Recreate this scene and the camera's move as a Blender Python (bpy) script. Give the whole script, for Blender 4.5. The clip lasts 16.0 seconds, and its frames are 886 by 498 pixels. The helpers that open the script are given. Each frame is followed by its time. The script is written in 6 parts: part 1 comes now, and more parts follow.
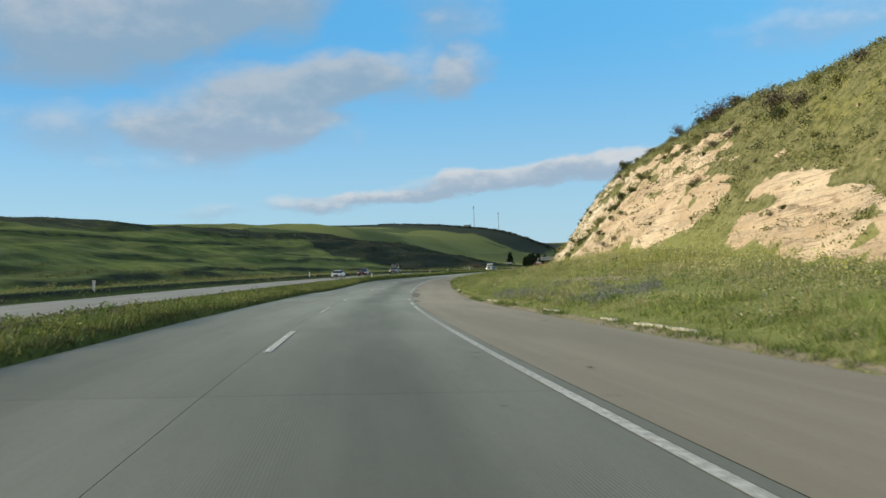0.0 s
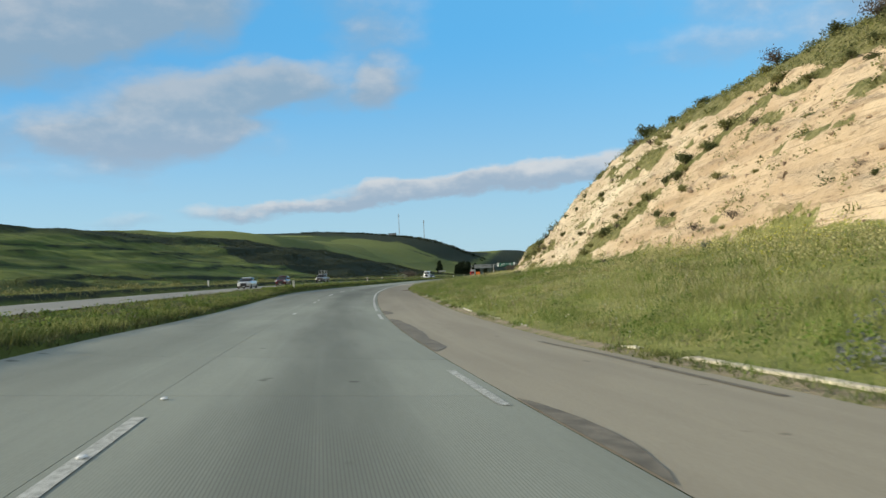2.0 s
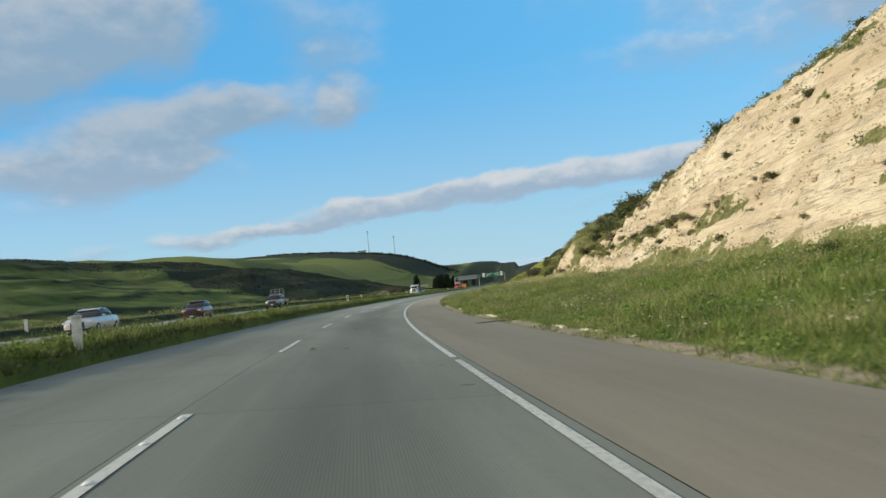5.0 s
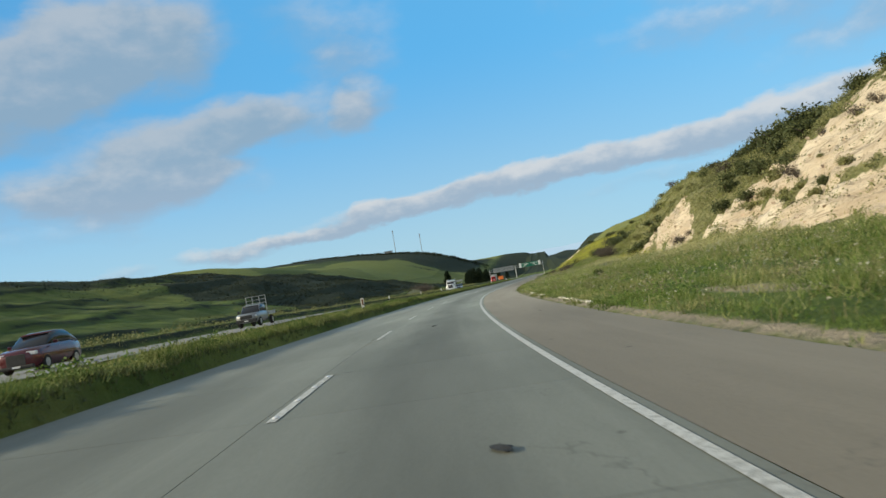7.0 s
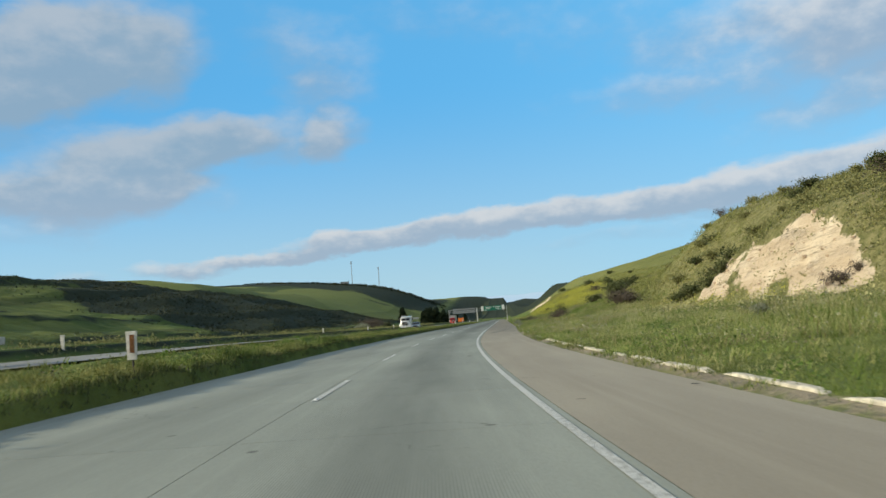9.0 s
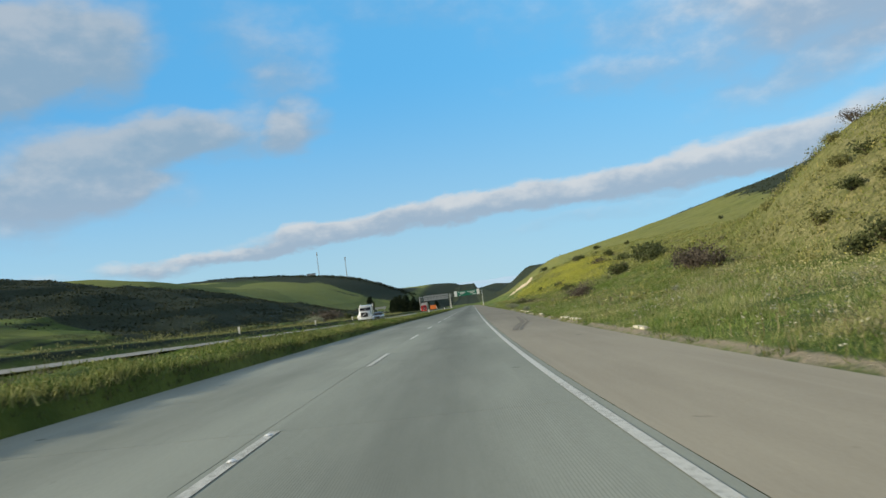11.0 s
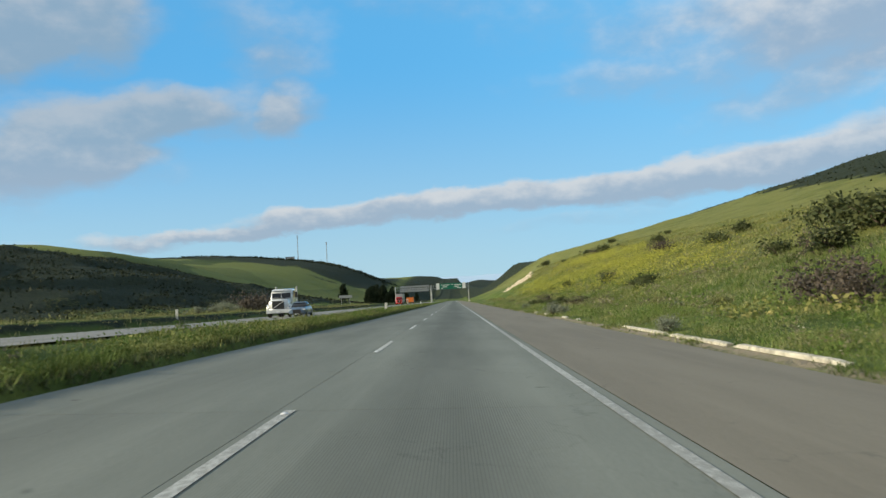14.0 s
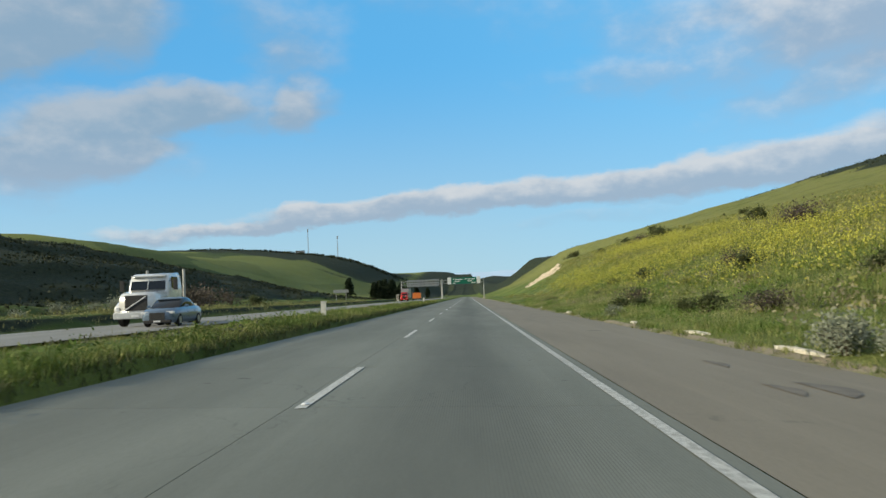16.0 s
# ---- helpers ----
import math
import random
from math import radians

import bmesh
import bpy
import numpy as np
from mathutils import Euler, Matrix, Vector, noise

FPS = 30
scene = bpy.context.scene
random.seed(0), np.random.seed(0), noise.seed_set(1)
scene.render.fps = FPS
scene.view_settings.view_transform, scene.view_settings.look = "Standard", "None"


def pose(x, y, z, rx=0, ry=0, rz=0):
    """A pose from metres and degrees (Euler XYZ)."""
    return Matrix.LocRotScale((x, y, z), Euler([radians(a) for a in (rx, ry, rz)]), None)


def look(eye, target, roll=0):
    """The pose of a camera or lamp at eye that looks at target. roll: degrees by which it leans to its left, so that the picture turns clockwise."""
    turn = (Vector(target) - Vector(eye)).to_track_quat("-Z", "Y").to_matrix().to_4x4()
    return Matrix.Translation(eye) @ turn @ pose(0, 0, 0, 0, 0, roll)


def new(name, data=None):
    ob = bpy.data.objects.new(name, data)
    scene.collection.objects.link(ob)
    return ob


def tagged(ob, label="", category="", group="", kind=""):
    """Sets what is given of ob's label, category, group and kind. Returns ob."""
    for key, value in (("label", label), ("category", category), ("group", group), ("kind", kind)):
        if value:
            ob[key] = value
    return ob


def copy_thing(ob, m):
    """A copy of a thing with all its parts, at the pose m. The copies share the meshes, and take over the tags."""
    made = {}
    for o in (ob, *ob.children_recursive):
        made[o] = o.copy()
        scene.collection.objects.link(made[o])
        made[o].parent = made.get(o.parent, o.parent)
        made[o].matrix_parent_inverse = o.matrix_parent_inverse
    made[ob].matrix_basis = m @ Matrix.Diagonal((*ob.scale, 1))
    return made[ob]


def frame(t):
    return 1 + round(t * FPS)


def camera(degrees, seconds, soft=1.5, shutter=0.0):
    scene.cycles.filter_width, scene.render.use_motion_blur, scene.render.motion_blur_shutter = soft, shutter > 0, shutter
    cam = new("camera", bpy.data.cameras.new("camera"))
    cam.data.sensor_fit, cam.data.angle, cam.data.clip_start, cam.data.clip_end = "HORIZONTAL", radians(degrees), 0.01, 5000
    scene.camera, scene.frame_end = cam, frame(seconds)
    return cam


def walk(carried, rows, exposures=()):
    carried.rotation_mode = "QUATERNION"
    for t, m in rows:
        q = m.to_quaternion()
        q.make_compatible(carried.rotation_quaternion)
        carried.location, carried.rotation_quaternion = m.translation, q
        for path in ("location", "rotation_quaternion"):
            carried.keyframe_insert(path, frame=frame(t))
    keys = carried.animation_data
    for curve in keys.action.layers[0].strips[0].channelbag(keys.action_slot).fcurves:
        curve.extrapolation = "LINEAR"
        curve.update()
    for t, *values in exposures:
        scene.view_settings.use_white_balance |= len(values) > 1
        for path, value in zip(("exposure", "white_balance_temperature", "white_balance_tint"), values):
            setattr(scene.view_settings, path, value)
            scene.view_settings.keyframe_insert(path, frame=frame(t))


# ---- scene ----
# ------------------------------------------------------------------ camera
cam = camera(56.0, 16.0, soft=1.5, shutter=0.12)

# the road: a long right-hand bend that ends in a straight; lengths s along the
# white edge line in metres, offsets u to its right
HEAD_S = [-40.0, 0.0, 30.0, 60.0, 90.0, 120.0, 150.0, 180.0, 210.0, 240.0, 270.0, 300.0, 340.0]
HEAD_D = [-22.23, -19.64, -16.95, -14.61, -12.07, -10.38, -7.77, -5.41, -3.03, -0.58, -0.18, 0.0, 0.0]
GRADE_S = [-40.0, 0.0, 30.0, 60.0, 90.0, 120.0, 150.0, 420.0]
GRADE_P = [-0.48, -0.48, -1.03, -0.92, 0.91, -0.14, 0.0, 0.0]
BANK_S = [-40.0, 0.0, 30.0, 60.0, 90.0, 120.0, 150.0, 180.0, 210.0, 250.0, 300.0, 420.0]
BANK_D = [1.86, 1.71, 2.57, 4.06, 2.96, 2.85, 1.72, 0.66, 0.38, 1.28, 2.13, 1.6]
S_AX = np.arange(-320.0, 4800.0, 1.0)
_psi = np.interp(S_AX, HEAD_S, HEAD_D)
PSI = np.radians(np.convolve(np.pad(_psi, 10, mode="edge"), np.ones(21) / 21, "valid"))
RX = np.concatenate([[0], np.cumsum(np.sin(PSI[:-1]))])
RY = np.concatenate([[0], np.cumsum(np.cos(PSI[:-1]))])
RX, RY = RX - RX[320], RY - RY[320]
_z = np.concatenate([[0], np.cumsum(np.interp(S_AX, GRADE_S, GRADE_P)[:-1])]) / 100
RZ = _z - _z[-1]


def road_z(s, u):
    """Height of the carriageway, which leans into the bend."""
    return np.interp(s, S_AX, RZ) - np.tan(np.radians(np.interp(s, BANK_S, BANK_D))) * (np.asarray(u) + 1.75)


def road_xyz(s, u, z):
    """Places from the length along the road, the offset from the edge line and the height."""
    s, u, z = np.broadcast_arrays(np.asarray(s, float), np.asarray(u, float), np.asarray(z, float))
    x, y, a = np.interp(s, S_AX, RX), np.interp(s, S_AX, RY), np.interp(s, S_AX, PSI)
    c = np.clip(u, -170, 170)
    return np.stack([x + c * np.cos(a) + (u - c), y - c * np.sin(a), z], -1)


EYE = 1.183
# seconds, length along the road, offset, yaw to the right, pitch, roll
ROWS = [
    (0, 1.51, -2.18, -12.48, 1.38, 2.09),
    (0.5, 11.24, -2.07, -11.37, 2.59, 3.40),
    (1, 21.04, -2.03, -8.31, 1.72, 3.13),
    (1.5, 30.83, -1.99, -7.34, 1.26, 2.56),
    (2, 40.67, -1.89, -7.20, 1.82, 2.38),
    (2.5, 50.56, -1.88, -7.21, 2.01, 3.64),
    (3, 60.56, -1.84, -6.70, 1.77, 3.89),
    (5.5, 110.77, -1.61, -4.79, 2.83, 6.21),
    (6, 120.75, -1.65, -4.22, 1.41, 6.31),
    (6.5, 130.69, -1.64, -5.19, 2.18, 7.30),
    (7, 140.65, -1.55, -7.21, 2.76, 9.78),
    (7.5, 150.64, -1.57, -8.68, 2.50, 9.96),
    (8, 160.64, -1.55, -7.38, 4.20, 8.09),
    (8.5, 170.63, -1.43, -6.22, 4.93, 6.93),
    (9, 180.65, -1.42, -4.05, 5.05, 4.33),
    (9.5, 190.58, -1.35, -3.68, 4.73, 4.29),
    (10, 200.58, -1.34, -2.83, 4.39, 7.73),
    (12.5, 250.57, -1.67, -0.48, 3.69, 4.93),
    (13, 260.59, -1.68, -0.59, 3.66, 4.74),
    (13.5, 270.71, -1.72, -1.02, 4.07, 3.90),
    (14, 280.81, -1.66, -0.78, 3.51, 3.02),
    (14.5, 290.86, -1.64, -1.04, 3.49, 2.76),
    (15, 300.84, -1.63, -1.35, 3.41, 3.28),
    (15.5, 310.89, -1.60, -1.67, 3.74, 2.51),
    (16, 321.01, -1.67, -1.69, 3.28, 2.52),
]
PATH = []
for t, s, u, yaw, pitch, roll in ROWS:
    PATH.append((t, pose(*road_xyz(s, u, EYE + road_z(s, u)), 90 + pitch, roll, -yaw)))
walk(cam, PATH)

# ------------------------------------------------------------------ sky and sun
SUN_EL, SUN_AZ = 20.0, -103.0   # degrees; azimuth from +y to the right
scene.view_settings.exposure = 0.0
world = bpy.data.worlds.new("sky")
scene.world = world
world.use_nodes = True


class Nodes:
    """Short writing of a node tree."""

    def __init__(self, tree):
        self.t = tree

    def put(self, sock, v):
        if isinstance(v, bpy.types.NodeSocket):
            self.t.links.new(v, sock)
        else:
            sock.default_value = v

    def math(self, op, a, b=0.0, c=0.0, clamp=False):
        n = self.t.nodes.new("ShaderNodeMath")
        n.operation, n.use_clamp = op, clamp
        for i, v in enumerate((a, b, c)):
            self.put(n.inputs[i], v)
        return n.outputs[0]

    def vmath(self, op, a, b=(0, 0, 0)):
        n = self.t.nodes.new("ShaderNodeVectorMath")
        n.operation = op
        self.put(n.inputs[0], a)
        self.put(n.inputs[1], b)
        return n.outputs[0]

    def noise(self, vec, scale, detail=4.0, rough=0.55, distort=0.0):
        n = self.t.nodes.new("ShaderNodeTexNoise")
        if vec is not None:
            self.put(n.inputs["Vector"], vec)
        n.inputs["Scale"].default_value, n.inputs["Detail"].default_value = scale, detail
        n.inputs["Roughness"].default_value, n.inputs["Distortion"].default_value = rough, distort
        return n.outputs["Fac"]

    def step(self, v, lo, hi, a=0.0, b=1.0):
        n = self.t.nodes.new("ShaderNodeMapRange")
        n.interpolation_type = "SMOOTHSTEP"
        for i, x in enumerate((v, lo, hi, a, b)):
            self.put(n.inputs[i], x)
        return n.outputs[0]

    def mix(self, fac, a, b, kind="MIX"):
        n = self.t.nodes.new("ShaderNodeMix")
        n.data_type, n.blend_type = "RGBA", kind
        self.put(n.inputs[0], fac)
        for i, v in ((6, a), (7, b)):
            self.put(n.inputs[i], (*v, 1) if isinstance(v, tuple) and len(v) == 3 else v)
        return n.outputs[2]

    def attr(self, name, out="Fac"):
        n = self.t.nodes.new("ShaderNodeAttribute")
        n.attribute_name = name
        return n.outputs[out]

    def xyz(self, v):
        n = self.t.nodes.new("ShaderNodeSeparateXYZ")
        self.put(n.inputs[0], v)
        return n.outputs[0], n.outputs[1], n.outputs[2]

    def vec(self, x, y, z):
        n = self.t.nodes.new("ShaderNodeCombineXYZ")
        for i, v in enumerate((x, y, z)):
            self.put(n.inputs[i], v)
        return n.outputs[0]


def build_sky():
    nt = world.node_tree
    k = Nodes(nt)
    bg = nt.nodes["Background"]
    sky = nt.nodes.new("ShaderNodeTexSky")
    sky.sky_type, sky.sun_disc = "NISHITA", False
    sky.sun_elevation, sky.sun_rotation = radians(SUN_EL), radians(SUN_AZ)
    sky.air_density, sky.dust_density, sky.ozone_density = 1.0, 0.2, 3.0
    tc = nt.nodes.new("ShaderNodeTexCoord").outputs["Generated"]
    x, y, z = k.xyz(tc)
    az = k.math("MULTIPLY", k.math("ARCTAN2", x, y), 180 / math.pi)
    el = k.math("MULTIPLY", k.math("ARCSINE", z), 180 / math.pi)
    # clear evening air: pale at the horizon, deep blue above
    up = k.step(el, 0.0, 17.0)
    clear = k.mix(up, (4.1, 6.6, 8.1), (1.1, 4.9, 9.1))
    clear = k.mix(k.step(el, 14.0, 60.0), clear, (1.3, 2.9, 4.9))
    base = k.mix(0.78, sky.outputs[0], clear)
    base = k.mix(k.math("MULTIPLY", k.step(az, -40.0, -8.0, 1.0, 0.0), k.step(el, 6.0, 20.0, 0.0, 0.62)), base, (0.9, 3.2, 6.3))
    base = k.mix(k.step(az, -8.0, 24.0, 0.0, 0.35), base, (2.2, 6.2, 9.6))
    # clouds: azimuth, elevation, half width, half height, tilt, weight
    blobs = [
        (-15.5, 5.3, 4.0, 0.4, 2, 0.8), (-11.5, 5.8, 5.0, 0.66, 3, 0.95), (-7.0, 6.2, 5.0, 0.8, 3, 1.05), (-2.3, 6.5, 5.5, 0.92, 3, 1.1), (3.2, 6.8, 5.5, 0.95, 2, 1.05),
        (8.8, 6.9, 5.5, 0.95, 2, 1.0), (14.5, 7.1, 6.0, 1.1, 3, 1.05), (20.0, 7.5, 6.0, 1.3, 4, 1.05), (26.5, 8.0, 7.0, 1.6, 4, 1.05),
        (-38.0, 15.8, 6.5, 3.4, 0, 0.95), (-28.0, 19.5, 6.0, 2.0, 0, 0.5),
        (-27.0, 10.8, 5.4, 2.7, 5, 1.1), (-22.5, 11.8, 4.6, 2.3, 8, 0.85), (-19.0, 13.4, 3.6, 1.6, 4, 1.0), (-14.6, 13.0, 4.0, 1.6, 0, 0.85), (-10.4, 13.1, 2.2, 1.5, 20, 0.9),
        (-24.0, 9.4, 7.0, 1.3, 0, 0.6), (-36.0, 9.6, 5.0, 1.6, 0, 0.8), (-33.0, 16.6, 6.5, 3.2, 15, 0.85), (-26.5, 16.6, 6.0, 2.0, 5, 0.7), (-11.5, 15.6, 3.0, 1.6, 0, 0.4), (-28.5, 18.8, 4.2, 2.6, 10, 0.9), (-22.5, 19.2, 3.6, 3.0, 0, 0.85),
        (-12.0, 18.6, 4.5, 2.8, -20, 0.62), (-2.0, 20.5, 6.0, 1.5, 0, 0.4), (22.0, 11.2, 6.0, 1.4, 14, 0.5), (21.5, 15.5, 10.0, 3.6, 4, 0.8), (30.0, 18.0, 10.0, 4.0, 0, 0.8), (10.0, 18.5, 8.0, 2.4, 0, 0.42), (8.5, 14.1, 5.0, 1.2, 0, 0.36),
        (-22.9, 4.6, 2.6, 0.5, 3, 0.8), (-19.2, 4.8, 2.4, 0.45, 8, 0.8), (-29.0, 4.3, 2.2, 0.5, 0, 0.6), (-30.0, 7.2, 6.0, 0.9, 0, 0.5), (9.5, 5.0, 7.0, 0.6, 4, 0.5), (40.0, 12.0, 12.0, 5.0, 10, 1.0),
    ]
    wob = k.noise(k.vec(k.math("MULTIPLY", az, 0.16), k.math("MULTIPLY", el, 0.34), 0.0), 1.0, 5, 0.6)
    wob2 = k.noise(k.vec(k.math("MULTIPLY", az, 0.16), k.math("MULTIPLY", el, 0.34), 7.3), 1.0, 3, 0.5)
    fine = k.noise(k.vec(k.math("MULTIPLY", az, 0.42), k.math("MULTIPLY", el, 0.66), 3.0), 1.0, 6, 0.55)
    azd = k.math("ADD", az, k.math("MULTIPLY", k.math("SUBTRACT", wob2, 0.5), 7.0))
    eld = k.math("ADD", el, k.math("MULTIPLY", k.math("SUBTRACT", wob, 0.5), 2.6))
    total, lean = 0.0, 0.0
    for a, e, ra, re, tilt, w in blobs:
        c, s = math.cos(radians(tilt)), math.sin(radians(tilt))
        dx, dy = k.math("SUBTRACT", azd, a), k.math("SUBTRACT", eld, e)
        px = k.math("DIVIDE", k.math("ADD", k.math("MULTIPLY", dx, c), k.math("MULTIPLY", dy, s)), ra)
        py = k.math("DIVIDE", k.math("SUBTRACT", k.math("MULTIPLY", dy, c), k.math("MULTIPLY", dx, s)), re)
        d = k.math("ADD", k.math("MULTIPLY", px, px), k.math("MULTIPLY", py, py))
        v = k.math("MULTIPLY", k.math("SUBTRACT", 1.0, k.math("MULTIPLY", d, 0.5), clamp=True), w)
        total = k.math("ADD", total, v)
        lean = k.math("ADD", lean, k.math("MULTIPLY", v, py))
    dens = k.math("ADD", total, k.math("MULTIPLY", k.math("SUBTRACT", fine, 0.5), 0.55))
    cover = k.step(dens, 0.14, 1.3)
    high = k.math("ADD", k.math("DIVIDE", lean, k.math("MAXIMUM", total, 0.05)), k.math("MULTIPLY", k.math("SUBTRACT", fine, 0.5), 2.4))
    shade = k.step(high, -0.5, 0.95)
    cloud = k.mix(shade, (3.3, 4.15, 5.2), (6.5, 6.55, 6.6))
    cloud = k.mix(k.math("MULTIPLY", k.step(az, -20.0, 0.0, 1.0, 0.0), k.step(el, 7.0, 13.0, 0.0, 0.9)), cloud, k.mix(shade, (2.7, 3.8, 4.8), (4.3, 4.85, 5.35)))
    base = k.mix(k.math("MULTIPLY", cover, 0.84), base, cloud)
    # broken warm-grey cloud over the unseen sky, added to make its light less blue
    over = k.noise(k.vec(k.math("MULTIPLY", x, 2.2), k.math("MULTIPLY", y, 2.2), k.math("MULTIPLY", z, 3.5)), 1.0, 5, 0.6)
    away = k.math("MAXIMUM", k.step(el, 23.0, 40.0), k.step(k.math("ABSOLUTE", az), 42.0, 70.0))
    base = k.mix(k.math("MULTIPLY", away, k.step(over, 0.3, 0.6, 0.35, 0.95)), base, (4.3, 4.6, 4.7))
    nt.links.new(base, bg.inputs[0])
    bg.inputs[1].default_value = 0.105


build_sky()
sun = new("sun", bpy.data.lights.new("sun", "SUN"))
sun.data.energy, sun.data.angle, sun.data.color = 5.0, radians(0.6), (0.97, 0.87, 0.63)
_e, _a = radians(SUN_EL), radians(SUN_AZ)
sun.matrix_world = look((100 * math.sin(_a) * math.cos(_e), 100 * math.cos(_a) * math.cos(_e), 100 * math.sin(_e)), (0, 0, 0))


# ------------------------------------------------------------------ mesh helpers
def vnoise(x, y, seed=0):
    """Smooth value noise in 0..1 for arrays."""
    rng = np.random.RandomState(seed)
    tab = rng.rand(256, 256)
    xi, yi = np.floor(x).astype(int), np.floor(y).astype(int)
    fx, fy = x - xi, y - yi
    fx, fy = fx * fx * (3 - 2 * fx), fy * fy * (3 - 2 * fy)
    a, b = tab[xi % 256, yi % 256], tab[(xi + 1) % 256, yi % 256]
    c, d = tab[xi % 256, (yi + 1) % 256], tab[(xi + 1) % 256, (yi + 1) % 256]
    return (a * (1 - fx) + b * fx) * (1 - fy) + (c * (1 - fx) + d * fx) * fy


def fbm(x, y, seed=0, octaves=4):
    out, amp, tot = 0, 1.0, 0
    for i in range(octaves):
        out, tot = out + amp * vnoise(x * 2 ** i + 17.3 * i, y * 2 ** i + 5.1 * i, seed + i), tot + amp
        amp *= 0.5
    return out / tot


def mesh_of(name, verts, faces, smooth=False, attrs=None):
    """A mesh from arrays; faces all have the same number of corners."""
    me = bpy.data.meshes.new(name)
    verts, faces = np.asarray(verts, np.float32), np.asarray(faces, np.int32)
    n = faces.shape[1]
    me.vertices.add(len(verts))
    me.vertices.foreach_set("co", verts.ravel())
    me.loops.add(faces.size)
    me.loops.foreach_set("vertex_index", faces.ravel())
    me.polygons.add(len(faces))
    me.polygons.foreach_set("loop_start", np.arange(0, faces.size, n, dtype=np.int32))
    me.polygons.foreach_set("use_smooth", np.full(len(faces), smooth))
    me.update(calc_edges=True)
    for key, val in (attrs or {}).items():
        val = np.asarray(val, np.float32)
        if key == "stretch_tone":
            c4 = np.concatenate([np.repeat(val[:, None], 3, 1), np.ones((len(val), 1), np.float32)], 1)
            me.attributes.new(key, "FLOAT_COLOR", "POINT").data.foreach_set("color", c4.astype(np.float32).ravel())
        elif val.ndim == 2:
            me.attributes.new(key, "FLOAT_VECTOR", "POINT").data.foreach_set("vector", val.ravel())
        else:
            me.attributes.new(key, "FLOAT", "POINT").data.foreach_set("value", val)
    return me


def thing(name, me, material, parent=None, label="", category="", group="", kind=""):
    ob = new(name, me)
    if material:
        me.materials.append(material)
    if parent:
        ob.parent = parent
    return tagged(ob, label, category, group, kind)


def part(name, bm, material, parent, label=""):
    me = bpy.data.meshes.new(name)
    bm.to_mesh(me)
    bm.free()
    return thing(name, me, material, parent, label)


def grid_faces(n, m):
    i = np.arange(n * m).reshape(n, m)
    return np.stack([i[:-1, :-1], i[:-1, 1:], i[1:, 1:], i[1:, :-1]], -1).reshape(-1, 4)


def box_bm(x0, x1, y0, y1, z0, z1, bevel=0.0):
    bm = bmesh.new()
    bmesh.ops.create_cube(bm, size=1.0)
    for v in bm.verts:
        v.co = Vector(((x0 + x1) / 2 + v.co.x * (x1 - x0), (y0 + y1) / 2 + v.co.y * (y1 - y0), (z0 + z1) / 2 + v.co.z * (z1 - z0)))
    if bevel:
        bmesh.ops.bevel(bm, geom=bm.edges[:], offset=bevel, segments=2, affect="EDGES", profile=0.6)
    return bm


def tube_bm(p0, p1, r0, r1=None, seg=10, bm=None):
    """A tapered round bar from p0 to p1."""
    bm = bm or bmesh.new()
    p0, p1 = Vector(p0), Vector(p1)
    q = (p1 - p0).to_track_quat("Z", "Y")
    r1 = r0 if r1 is None else r1
    rings = []
    for p, r in ((p0, r0), (p1, r1)):
        rings.append([bm.verts.new(p + q @ Vector((r * math.cos(2 * math.pi * i / seg), r * math.sin(2 * math.pi * i / seg), 0))) for i in range(seg)])
    for i in range(seg):
        bm.faces.new((rings[0][i], rings[0][(i + 1) % seg], rings[1][(i + 1) % seg], rings[1][i]))
    bm.faces.new(rings[0][::-1])
    bm.faces.new(rings[1])
    return bm


# ------------------------------------------------------------------ materials
def material(name):
    m = bpy.data.materials.new(name)
    m.use_nodes = True
    return m, Nodes(m.node_tree), m.node_tree.nodes["Principled BSDF"]


def bump(k, b, height, strength=0.4, dist=0.02):
    n = k.t.nodes.new("ShaderNodeBump")
    n.inputs["Strength"].default_value, n.inputs["Distance"].default_value = strength, dist
    k.put(n.inputs["Height"], height)
    k.t.links.new(n.outputs[0], b.inputs["Normal"])


def plain(name, col, rough=0.6, metal=0.0, vary=0.15, scale=8.0):
    """A painted or moulded surface with slight unevenness and dirt."""
    m, k, b = material(name)
    tc = k.t.nodes.new("ShaderNodeTexCoord").outputs["Object"]
    n = k.noise(tc, scale, 5, 0.6)
    dark = tuple(c * (1 - vary * 2) for c in col)
    light = tuple(min(1, c * (1 + vary)) for c in col)
    k.put(b.inputs["Base Color"], k.mix(k.step(n, 0.3, 0.7), dark, light))
    k.put(b.inputs["Roughness"], k.math("ADD", rough - 0.08, k.math("MULTIPLY", n, 0.16)))
    b.inputs["Metallic"].default_value = metal
    return m


